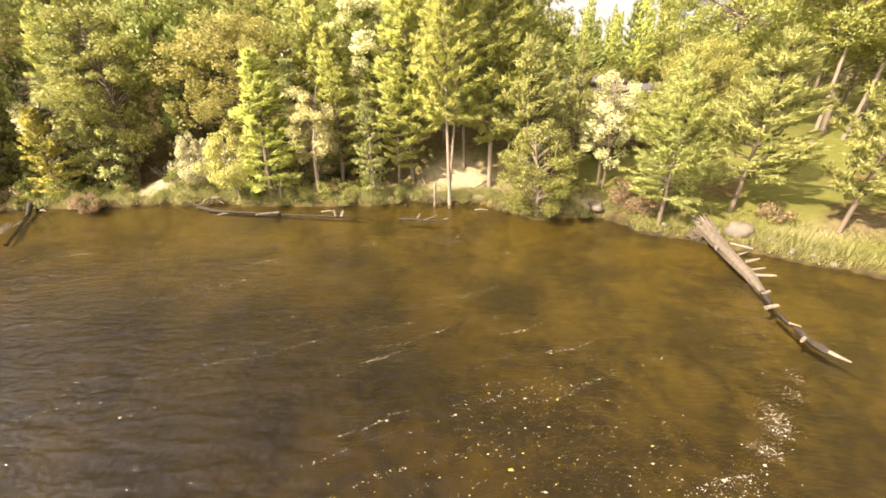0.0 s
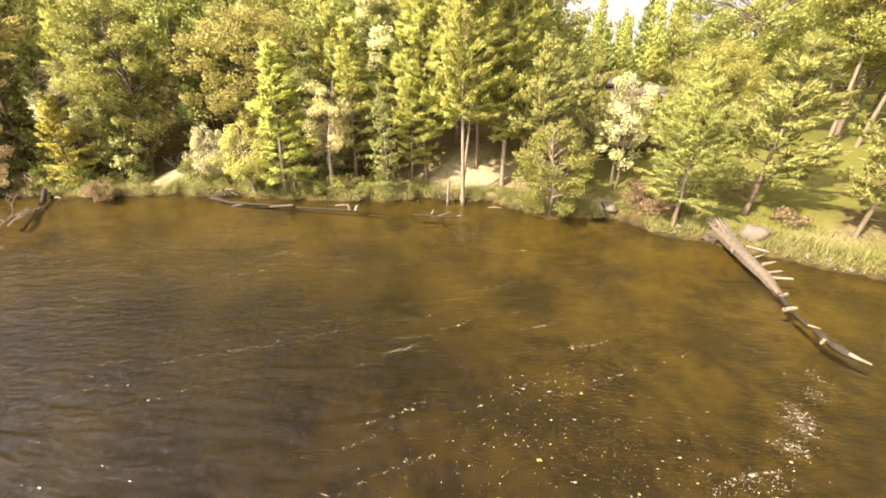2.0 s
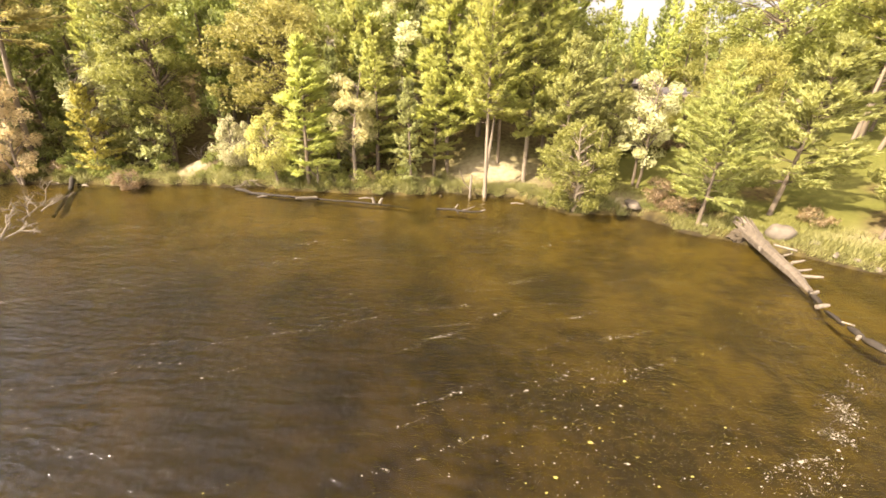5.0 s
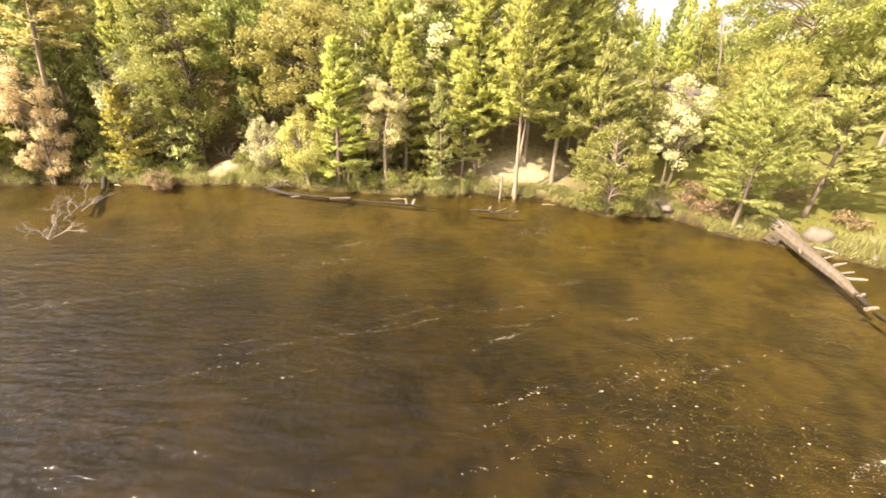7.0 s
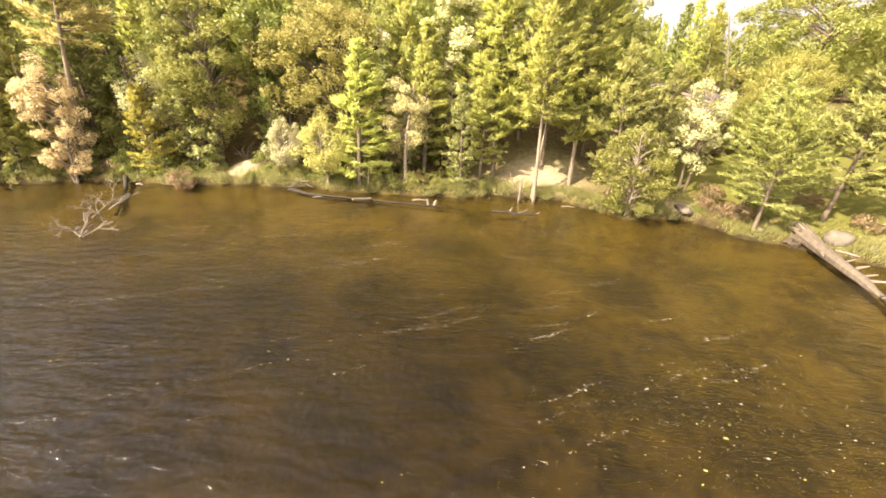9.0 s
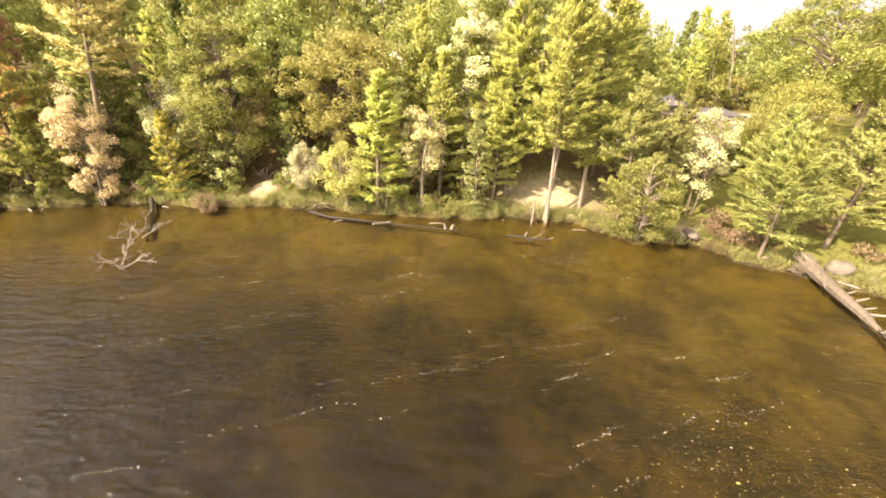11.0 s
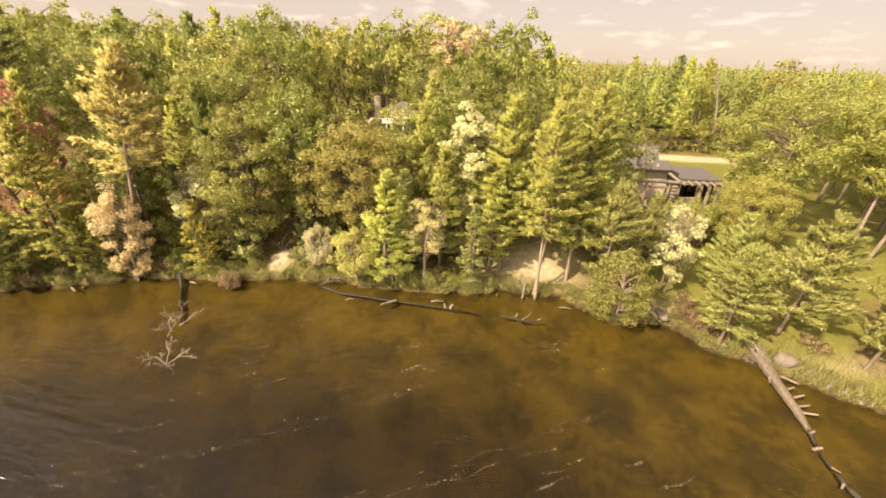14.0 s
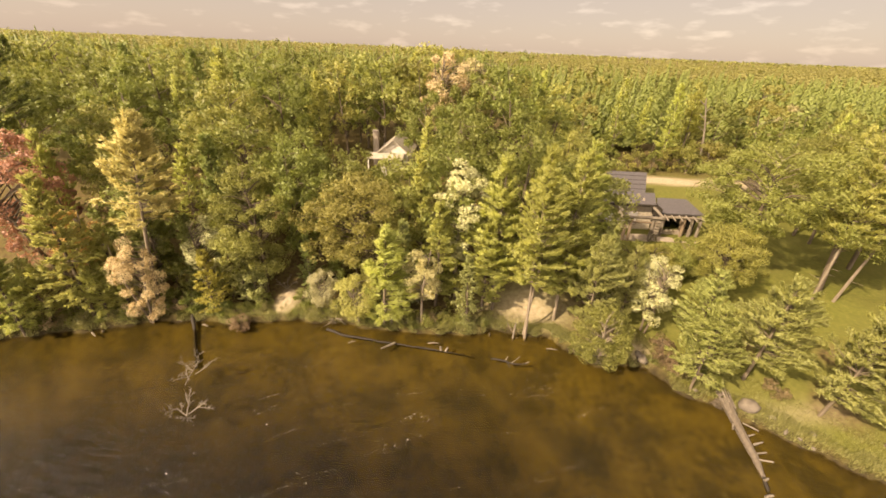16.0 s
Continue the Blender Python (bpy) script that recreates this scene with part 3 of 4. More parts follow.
plant("oak_tree", B7, 28.5, 33.0, "large oak with yellow-green leaves over the lawn", "tree", OAK, size=1.05, turn=140, wide=1.15)
plant("pine_tree", P5, 26.0, 30.8, "tall pine with a long bare trunk on the lawn", "tree", PINE, BARK_PALE, size=1.1, lean=(0.8, 0))
plant("pine_tree", P5, 28.6, 31.0, "tall pine with a long bare leaning trunk on the lawn", "tree", PINE, BARK_PALE, size=1.15, lean=(1.2, 0), turn=100)

plant("pine_tree", P4, -42.0, 23.9, "broad green pine overhanging the lake", "tree", PINE, size=0.66, turn=80)
plant("pine_tree", P4, -37.9, 25.3, "broad green pine overhanging the lake", "tree", PINE, size=0.62, turn=170)
plant("pine_tree", P1, -49.5, 20.9, "green pine at the lake edge", "tree", PINE, size=1.05, turn=60)
plant("pine_tree", P4, -46.3, 22.6, "broad green pine overhanging the lake", "tree", PINE, size=0.9, turn=10)
plant("pine_tree", P3, -51.5, 25.5, "tall dark pine near the lake", "tree", PINE_DARK, size=0.9, turn=160)
plant("pine_tree", P1, -37.0, 26.6, "green pine near the lake", "tree", PINE, size=0.95, turn=200)
plant("pine_tree", P3, -36.2, 30.6, "tall dark pine on the slope", "tree", PINE_DARK, size=1.0, turn=250)
plant("spruce_tree", S1, -31.6, 29.6, "dark spruce on the bank", "tree", PINE_DARK, size=1.15)
plant("pine_tree", P3, -30.6, 33.4, "tall dark pine on the slope", "tree", PINE_DARK, size=1.0, turn=20)
plant("spruce_tree", S1, -27.3, 29.4, "dark spruce on the bank", "tree", SPRUCE, size=0.8)
plant("spruce_tree", S1, -21.3, 31.0, "dark spruce under the oaks", "tree", PINE_DARK, size=0.9)
plant("oak_tree", B1, -22.0, 36.5, "dark green oak on the slope", "tree", GREEN, size=0.95, turn=80)
plant("spruce_tree", S1, -11.8, 30.4, "dark spruce behind the shore", "tree", SPRUCE, size=1.2)
plant("pine_tree", P3, -10.6, 33.4, "tall green pine on the slope", "tree", PINE, size=0.95, turn=300)
plant("pine_tree", P2, 0.7, 31.6, "tall pine with a bare trunk", "tree", PINE, size=1.0, turn=220)
plant("pine_tree", P1, 7.0, 31.0, "pale green pine beside the lawn", "tree", PINE_PALE, size=0.95, turn=45)
plant("pine_tree", P4, 13.6, 25.6, "spreading pale pine beside the lawn", "tree", PINE_PALE, size=0.82, turn=130)
plant("pine_tree", P4, 22.6, 17.6, "spreading pine over the bank", "tree", PINE_PALE, size=0.95, turn=20)
plant("pine_tree", P4, 24.9, 21.6, "spreading dark pine on the lawn", "tree", PINE, size=1.0, turn=340)
plant("pine_tree", P3, 31.5, 27.5, "tall dark pine on the lawn", "tree", PINE_DARK, size=1.05, turn=340)
plant("oak_tree", B7, 34.5, 37.0, "large green oak over the lawn", "tree", OAK, size=1.0, turn=240)
plant("oak_tree", B2, 18.0, 31.6, "oak with yellow-green leaves below the house", "tree", OAK_YELLOW, size=0.72, turn=10)
plant("maple_tree", B8, 25.5, 44.0, "small maple beside the house", "tree", OAK, size=0.8)

plant("pine_tree", P5, -49.5, 33.0, "very tall dark pine on the slope", "tree", PINE_DARK, size=1.35, turn=15)
plant("maple_tree", B8, -9.5, 58.0, "tall maple with pinkish-brown autumn leaves", "tree", PINK, size=1.7, wide=1.1)
plant("maple_tree", B8, -6.0, 60.5, "tall maple with tan autumn leaves", "tree", TAN, size=1.6, turn=90, wide=1.1)
plant("oak_tree", B7, 35.0, 45.0, "large green oak behind the lawn", "tree", OAK, size=0.95, turn=40)

for x, y, me, leaf, size in ((-20.6, 44.6, B3, OAK, 1.05), (-18.6, 43.8, B3, GREEN, 1.0), (-16.5, 44.2, B3, OAK, 0.95), (-13.6, 44.8, B3, OAK_YELLOW, 0.9)):
    plant("oak_tree", me, x, y, "young bushy oak in front of the cabin", "tree", leaf, size=size, turn=x * 50, wide=1.15)

for x, y, me, leaf, size in ((10.4, 33.6, B3, OAK, 1.32), (13.0, 34.2, B3, OAK_YELLOW, 1.25), (16.2, 34.8, B3, OAK, 1.2), (8.4, 35.5, B8, OAK, 0.68), (19.6, 35.2, B3, OAK_YELLOW, 1.2)):
    plant("maple_tree", me, x, y, "small bushy yellow-green maple below the house", "tree", leaf, size=size, turn=x * 50, wide=1.1)

# ---- the woods behind ----
M1 = conifer_meshes(51, 14.0, 3.0, 2.4, 0.15, tufts=10, spray=5, thin=0.16, length=0.55, step=0.5, wood=False)
M2 = broadleaf_meshes(52, 12.5, 2.6, 4.0, 80, 66, 0.27, wood=4)
M3 = broadleaf_meshes(53, 14.0, 3.6, 3.1, 70, 64, 0.26, wood=4)
M4 = conifer_meshes(54, 12.0, 1.5, 2.1, 0.1, tufts=10, spray=5, thin=0.15, length=0.45, step=0.46, droop=8, wood=False)
L1 = conifer_meshes(61, 14.0, 3.0, 2.4, 0.15, tufts=9, spray=5, thin=0.18, length=0.6, step=0.6, wood=False)
L2 = broadleaf_meshes(62, 12.5, 2.6, 4.0, 48, 32, 0.41, wood=6)
L3 = broadleaf_meshes(63, 14.0, 3.6, 3.1, 50, 34, 0.37, wood=6)
H3 = broadleaf_meshes(64, 3.6, 0.3, 2.0, 26, 46, 0.24, wood=3, stems=2)
M5 = broadleaf_meshes(55, 10.0, 1.4, 3.6, 70, 64, 0.27, wood=4)


def open_ground(x, y):
    """Lawn, house plot and drive, where no wood grows."""
    return (8 < x < 33 and y < 70) or (8 < x < 48 and 58 < y < 70) or inland(x, y) < 3.2 or (abs(x + 16.8) < 5.4 and 37 < y < 55)


rng = np.random.default_rng(7)
kinds = [("pine_tree", M1, PINE, "pine in the wood behind the shore"), ("oak_tree", M2, OAK, "broad green oak in the wood"),
         ("oak_tree", M3, OAK_YELLOW, "yellowing oak in the wood"), ("maple_tree", M5, GREEN, "dark green maple in the wood"),
         ("spruce_tree", M4, PINE_DARK, "dark spruce in the wood"), ("maple_tree", M2, GREEN, "broad dark green maple in the wood"),
         ("birch_tree", M3, TAN, "pale tan birch in the wood")]
spots = []
for _ in range(7000):
    x, y = rng.uniform(-95, 80), rng.uniform(20, 80)
    if abs(x + 4) > 1.2 * y + 8 or open_ground(x, y) or any((x - a) ** 2 + (y - b) ** 2 < 20 for a, b in spots):
        continue
    if y < 34 and x > -20 or (-48 < x < -8 and inland(x, y) < 7):
        continue
    spots.append((x, y))
for x, y in spots:
    k = rng.choice(7, p=[0.18, 0.17, 0.06, 0.28, 0.10, 0.21, 0.00] if x < 0 else [0.30, 0.22, 0.15, 0.12, 0.10, 0.09, 0.02])
    nm, me, leaf, label = kinds[k]
    if y > 50:
        me = (L1, L2, L3, L2, L1, L2, L3)[k]
    plant(nm, me, x, y, label, "tree", leaf, size=(rng.uniform(0.92, 1.25) if k not in (0, 4) else rng.uniform(0.75, 1.02)) if x < 4 else rng.uniform(0.7, 1.1), turn=rng.uniform(0, 360), wide=rng.uniform(0.85, 1.15), group="trees of the wood")


for k in range(17):
    x = 9.5 + 2.5 * k + rng.uniform(-0.6, 0.6)
    plant("maple_tree", H3, x, 69.8 + rng.uniform(-0.8, 1.2), "bushy young maple at the edge of the wood", "tree", (OAK, GREEN, OAK_YELLOW)[k % 3], size=rng.uniform(0.9, 1.6), turn=40 * k, group="bushes at the edge of the wood")


for k in range(34):
    x = -50 + 1.32 * k + rng.uniform(-0.5, 0.5)
    y = float(np.interp(x, SX, SY)) + rng.uniform(2.6, 6.5)
    if -25.2 < x < -20.9:
        continue
    leaf, label = ((OAK, "young oak in the undergrowth"), (GREEN, "young maple in the undergrowth"), (SPRUCE, "grey-green bush in the undergrowth"), (OAK_YELLOW, "yellowing young oak in the undergrowth"))[k * 7 % 4]
    plant("sapling", H3, x, y, label, "tree", leaf, size=rng.uniform(0.7, 1.15), turn=50 * k, wide=0.85, group="undergrowth saplings")


def far_wood(name, near, far, gap, boughs, per, leaf_size, label, mats, seed):
    """Tree after tree joined into one wood for each kind of foliage: tiered conifers and lumpy broad crowns."""
    rng = np.random.default_rng(seed)
    n = int((far - near) * (near + far) * 1.3 / gap ** 2)
    y = np.sqrt(rng.uniform(near ** 2, far ** 2, n))
    x = rng.uniform(-1.35, 1.3, n) * y
    keep = np.array([not (8 < a < 48 and b < 70) for a, b in zip(x, y)])
    x, y = x[keep], y[keep]
    n = len(x)
    base = land(x, y)
    patch = wavy(x, y, 0.021, seed) + 0.6 * rng.normal(size=n)
    kind = np.where(patch > (-0.35 if far < 200 else -1.0), 0, rng.choice([1, 2, 3], n, p=[0.5, 0.36, 0.14]))
    h = rng.uniform(8, 12.5, n) * np.where(rng.random(n) < 0.04, 1.15, 1.0)
    r = rng.uniform(1.8, 3.2, n)
    for k, (mat, what) in enumerate(zip(mats, ("conifers", "maples", "oaks", "yellowing trees"))):
        sel = np.where(kind == k)[0]
        p = Pile()
        if k == 0:
            t = np.repeat(sel, boughs)
            u = np.tile((np.arange(boughs) + 0.5) / boughs, len(sel)) ** 1.25
            az = np.tile(np.arange(boughs) * 2.4, len(sel)) + t * 1.7 + rng.normal(size=len(t)) * 0.3
            rad = 0.95 * r[t] * (1 - u) ** 0.8 * rng.uniform(0.7, 1.15, len(t)) + 0.25
            z = base[t] + 1.18 * h[t] * (0.10 + 0.88 * u)
            out = np.stack([np.cos(az), np.sin(az), 0 * az], 1)
            side = np.stack([-np.sin(az), np.cos(az), 0 * az], 1)
            foot = np.stack([x[t], y[t], z], 1)
            wide = (rad * (0.42 if boughs > 40 else 0.8))[:, None]
            rise = (rad * np.where(u > 0.7, 0.5, 0.05))[:, None] * np.array([0, 0, 1.0])
            deep = (0.055 * h[t])[:, None] * np.array([0, 0, 1.0])
            v = np.stack([foot + out * rad[:, None] * 0.25 + side * wide + deep, foot + out * rad[:, None] * 0.25 - side * wide + deep, foot + out * rad[:, None] + rise - deep * 0.6], 1)
            f = np.arange(3 * len(t)).reshape(-1, 3)
            up = unit(out * 0.8 + np.array([0, 0, 0.8]) + rng.normal(size=out.shape) * 0.15)
            p.add(v.reshape(-1, 3), facing_out(v, f, up), np.repeat(up, 3, 0))
            tip = np.stack([x[sel], y[sel], base[sel] + 1.18 * h[sel]], 1)
            blades(p, tip - np.array([0, 0, 1.1]), np.tile([0, 0, 1.0], (len(sel), 1)), 0.35, 1.5, rng, np.tile([-0.3, -0.4, 0.7], (len(sel), 1)))
        else:
            t = np.repeat(sel, per)
            lumps = unit(rng.normal(size=(len(sel) * 9, 3)) + np.array([0, 0, 0.35])) * rng.uniform(0.45, 0.75, (len(sel) * 9, 1))
            pick = np.repeat(np.arange(len(sel)), per) * 9 + rng.integers(0, 9, len(t))
            q = lumps[pick] + 0.36 * unit(rng.normal(size=(len(t), 3))) * rng.uniform(0.4, 1, (len(t), 1))
            pos = np.stack([x[t] + q[:, 0] * r[t] * 1.3, y[t] + q[:, 1] * r[t] * 1.3, base[t] + h[t] * (0.66 + 0.34 * q[:, 2])], 1)
            leaves(p, pos, leaf_size, rng, q + 0.8 * (q - lumps[pick]) + np.array([0, 0, 0.6]))
        tagged(new(name, p.mesh(name, mat)), label + " of " + what, "woods", kind="stuff")


far_wood("near_wood", 76, 190, 5.2, 120, 210, 0.75, "wood beyond the clearing", (PINE_DARK, GREEN, OAK, OAK_YELLOW), 3)
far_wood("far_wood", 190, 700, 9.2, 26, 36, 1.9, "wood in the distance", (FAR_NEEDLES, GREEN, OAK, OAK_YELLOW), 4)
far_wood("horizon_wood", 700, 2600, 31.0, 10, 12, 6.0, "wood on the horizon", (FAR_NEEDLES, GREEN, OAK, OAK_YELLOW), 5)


# ---- low growth on the bank ----
rng = np.random.default_rng(21)
shrubs = [(H1, GREEN, "low green shrub on the lake bank"), (H2, OAK, "low yellow-green shrub on the lake bank"),
          (H1, YELLOW, "low yellow shrub on the lake bank"), (H2, BRAMBLE, "low reddish-brown shrub on the bank")]
for k in range(46):
    x = -50 + k * 1.02 + rng.uniform(-0.3, 0.3)
    y = float(np.interp(x, SX, SY)) + rng.uniform(0.5, 2.2)
    if -5.0 < x < 4.0 or -25.0 < x < -21.6:
        continue
    me, leaf, label = shrubs[rng.choice(4, p=[0.36, 0.36, 0.12, 0.16])]
    plant("shrub", me, x, y, label, "shrub", leaf, size=rng.uniform(0.7, 1.25), turn=rng.uniform(0, 360), group="shrubs on the bank")
for x, y, me, leaf, size, label in [(-26.4, 26.1, H1, BRAMBLE, 0.95, "brown withered shrub drooping over the water"), (11.9, 23.9, H2, BRAMBLE, 1.1, "reddish-brown shrub in the shade of a pine"),
                                    (16.1, 20.3, H2, YELLOW, 0.55, "small yellow shrub beside the fallen log"), (10.3, 24.9, H2, GREEN, 0.5, "small green shrub by the rock"),
                                    (11.2, 24.9, H2, BRAMBLE, 0.9, "reddish-brown shrub in the shade of a pine"), (11.4, 26.2, H1, BRAMBLE, 0.9, "reddish-brown shrub in the shade of a pine"),
                                    (13.4, 23.9, H2, GREEN, 0.8, "low green shrub under the pines"), (18.2, 21.8, H2, BRAMBLE, 0.9, "reddish-brown shrub in the shade of a pine"),
                                    (13.0, 36.0, H1, BRAMBLE, 1.3, "brown shrub below the house terrace"), (15.5, 35.0, H1, BRAMBLE, 1.2, "brown shrub below the house terrace"),
                                    (18.6, 36.2, H1, TAN, 1.2, "tan shrub below the house terrace"), (10.8, 34.6, H1, OAK, 1.3, "green shrub below the house terrace"),
                                    (21.5, 37.5, H1, BRAMBLE, 1.5, "brown shrub beside the house")]:
    plant("shrub", me, x, y, label, "shrub", leaf, size=size, turn=x * 40)


for k in range(52):
    x = -50 + k * 1.06 + rng.uniform(-0.4, 0.4)
    y = float(np.interp(x, SX, SY)) + rng.uniform(0.45, 1.1)
    if -24.6 < x < -21.9 or -3.5 < x < 2.6:
        continue
    plant("herb", (H1, H2)[k % 2], x, y, "leafy green herbs crowding the water's edge", "herbs", (GRASS, OAK, GRASS, GREEN)[k % 4], size=rng.uniform(0.45, 0.75), turn=rng.uniform(0, 360), group="herbs at the water's edge")


def bank_grass():
    rng = np.random.default_rng(31)
    p = Pile()
    n = 120000
    x = rng.uniform(-52, 30, n)
    y = np.interp(x, SX, SY) + rng.uniform(0, 1, n) ** 1.6 * np.where(x > 8, 5.0, 2.6) - 0.1
    keep = (((np.hypot((x + 23.3) / 1.3, (y - 29.4) / 1.7) > 1) & (np.hypot(x - 9.4, y - 25.6) > 1.1) & (np.hypot((x - 0.4) / 3.0, (y - 30.3) / 1.7) > 1)) | (rng.random(n) < 0.2)) & (wavy(x, y, 1.9, 4.0) > -0.7) & (inland(x, y) + 0.25 * wavy(x, y, 1.3, 2.0) > 0.05)
    x, y = x[keep], y[keep]
    pos = np.stack([x, y, land(x, y) - 0.02], 1)
    way = unit(np.array([0.25, 0, 1.0]) + rng.normal(size=pos.shape) * 0.35)
    ln = np.where(inland(x, y) < 1.6, 0.46, 0.17) * np.clip(1 + 0.4 * wavy(x, y, 0.8, 9.0), 0.5, 1.6) * rng.uniform(0.5, 1.5, len(x))
    blades(p, pos, way, 0.024, ln, rng, np.broadcast_to(np.array([0, -0.4, 0.8]), pos.shape))
    tagged(new("grass", p.mesh("grass", GRASS)), "tall yellow-green grass along the lake bank", "grass", kind="stuff")


bank_grass()


# ---- dead wood in the water ----
def rough_tube(pts, radii, sides, seed, rough=0.14):
    p = Pile()
    tube(p, pts, radii, sides)
    rng = np.random.default_rng(seed)
    for v in p.v[:1]:
        c = np.repeat(np.asarray(pts, float), sides, 0)
        v[:] = c + (v - c) * (1 + rng.normal(size=(len(v), 1)) * rough)
    return p


def curve_points(pts, n):
    pts = np.asarray(pts, float)
    t, u = np.linspace(0, 1, len(pts)), np.linspace(0, 1, n)
    return np.stack([np.interp(u, t, pts[:, c]) for c in range(3)], 1)


def thing(name, x, y, z, label, category, group=""):
    e = new(name)
    e.location = (x, y, z)
    return tagged(e, label, category, group)


def piece(name, pile, mat, parent, smooth=True, label=""):
    """Part of a thing, given in world places."""
    off = np.array(parent.location)
    pile.v = [v - off for v in pile.v]
    return part(name, pile.mesh(name, mat, smooth), parent, label)


def bm_piece(name, bm, mat, parent, label=""):
    bmesh.ops.translate(bm, verts=bm.verts, vec=-parent.location)
    me = bpy.data.meshes.new(name)
    bm.to_mesh(me)
    bm.free()
    me.materials.append(mat)
    return part(name, me, parent, label)


def fork(p, start, way, ln, r, depth, rng):
    """Bare twigs that fork again and again."""
    mid = start + way * ln * 0.5 + rng.normal(size=3) * 0.06 * ln
    end = start + way * ln + np.array([0, 0, 0.04 * ln])
    tube(p, [start, mid, end], [r, r * 0.8, r * 0.5], 5)
    if depth:
        for k in range(3):
            at = [mid, (mid + end) / 2, end][k]
            fork(p, at, unit(way + rng.normal(size=3) * np.array([0.6, 0.6, 0.42])), ln * rng.uniform(0.45, 0.7), r * 0.68, depth - 1, rng)


def split_trunk(line, radii, sides, seed, ridges=7, depth=0.12):
    """A weathered trunk with long ridges and furrows in its wood."""
    rng = np.random.default_rng(seed)
    p = Pile()
    tube(p, line, radii, sides)
    ang = np.tile(np.linspace(0, 2 * np.pi, sides, endpoint=False), len(line))
    along = np.repeat(np.linspace(0, 1, len(line)), sides)
    k = 1 + depth * np.sin(ridges * ang + 2.5 * along + seed) + 0.6 * depth * np.sin((ridges + 6) * ang - 4 * along) + rng.normal(size=len(ang)) * 0.05
    c = np.repeat(np.asarray(line, float), sides, 0)
    p.v[0] = c + (p.v[0] - c) * k[:, None]
    return p


def fallen_log():
    e = thing("fallen_log", 13.9, 20.9, 0.0, "big weathered grey log fallen from the bank into the lake", "log")
    line = curve_points([(14.0, 20.8, 0.70), (13.80, 19.2, 0.48), (13.70, 17.8, 0.30), (13.62, 16.4, 0.12), (13.4, 15.2, -0.06)], 26)
    piece("trunk", split_trunk(line, np.interp(np.linspace(0, 1, 26), [0, 0.06, 0.3, 0.75, 1], [0.44, 0.34, 0.27, 0.21, 0.13]), 26, 1), LOGWOOD, e)
    for k, (a, m, b, r) in enumerate([((13.45, 15.4, 0.0), (13.2, 14.7, -0.03), (13.05, 14.1, -0.10), 0.11), ((12.95, 13.9, -0.08), (12.8, 13.2, 0.0), (12.75, 12.75, -0.03), 0.085),
                                     ((12.72, 12.6, 0.02), (12.68, 12.2, 0.08), (12.66, 11.8, 0.0), 0.10), ((12.66, 11.9, -0.02), (12.72, 11.5, 0.05), (12.85, 11.1, -0.02), 0.12)]):
        piece("top", split_trunk(curve_points([a, m, b], 9), np.interp(np.linspace(0, 1, 9), [0, 0.2, 0.8, 1], [0.45 * r, r, 0.9 * r, 0.35 * r]), 11, 20 + k, 3, 0.2), WETWOOD, e, label="dark wet broken top of the trunk, half under water")
    rng = np.random.default_rng(3)
    for k, (x, y, z, dx, dy, dz, r) in enumerate([(13.7, 16.3, 0.22, 0.85, -0.12, 0.06, 0.075), (13.75, 16.7, 0.28, 0.75, 0.12, 0.06, 0.06), (13.95, 17.3, 0.42, 0.7, 0.2, 0.06, 0.07),
                                                (13.95, 17.9, 0.50, 0.45, 0.1, 0.1, 0.05), (13.45, 18.8, 0.52, -0.35, -0.5, 0.04, 0.075), (14.05, 18.8, 0.70, 0.75, -0.55, -0.05, 0.07),
                                                (13.25, 14.95, 0.05, 0.32, 0.15, 0.06, 0.10), (12.6, 13.9, 0.05, 0.55, 0.12, 0.05, 0.09), (12.78, 11.25, 0.05, 0.30, -0.48, -0.02, 0.065),
                                                (12.6, 12.0, 0.05, -0.32, -0.25, 0.02, 0.06), (12.75, 12.9, 0.05, 0.18, -0.3, 0.04, 0.05)]):
        a = np.array([x, y, z])
        d = np.array([dx, dy, dz])
        piece("branch", split_trunk([a, a + d * 0.35, a + d * 0.7, a + d], [r, r * 0.95, r * 0.8, r * 0.55], 8, 10 + k, 2, 0.25), DEADWOOD, e, label="broken bleached branch")
    # torn splinters round the thick end
    for k in range(9):
        ang = 0.35 + k * 0.62 + rng.uniform(-0.2, 0.2)
        a = np.array([14.0 + 0.33 * math.cos(ang), 20.55, 0.70 + 0.33 * math.sin(ang)])
        d = np.array([0.18 * math.cos(ang) + rng.normal() * 0.08, rng.uniform(0.5, 1.0), 0.22 * math.sin(ang) + 0.12])
        piece("splinter", split_trunk([a - d * 0.5, a, a + d * 0.6, a + d], [0.07, 0.10, 0.07, 0.012], 8, 30 + k, 2, 0.2), LOGWOOD if k % 3 else DEADWOOD, e)
    for k in range(7):
        ang = rng.uniform(0, 2 * np.pi)
        a = np.array([13.9, 21.0, 0.75]) + np.array([0.3 * math.cos(ang), 0.0, 0.3 * math.sin(ang)])
        d = np.array([math.cos(ang), 0.35 * rng.normal() + 0.25, math.sin(ang)]) * rng.uniform(0.25, 0.55)
        w = rng.normal(size=(2, 3)) * 0.14
        piece("root", rough_tube([a, a + d * 0.6 + w[0], a + d + w[0] + w[1]], [0.10, 0.06, 0.02], 6, 30 + k, 0.25), LOGWOOD, e)
    bm = bmesh.new()
    bmesh.ops.create_icosphere(bm, subdivisions=3, radius=1.0)
    for v in bm.verts:
        k = 1 + 0.5 * noise.noise(v.co * 2.2) + 0.25 * noise.noise(v.co * 5.1)
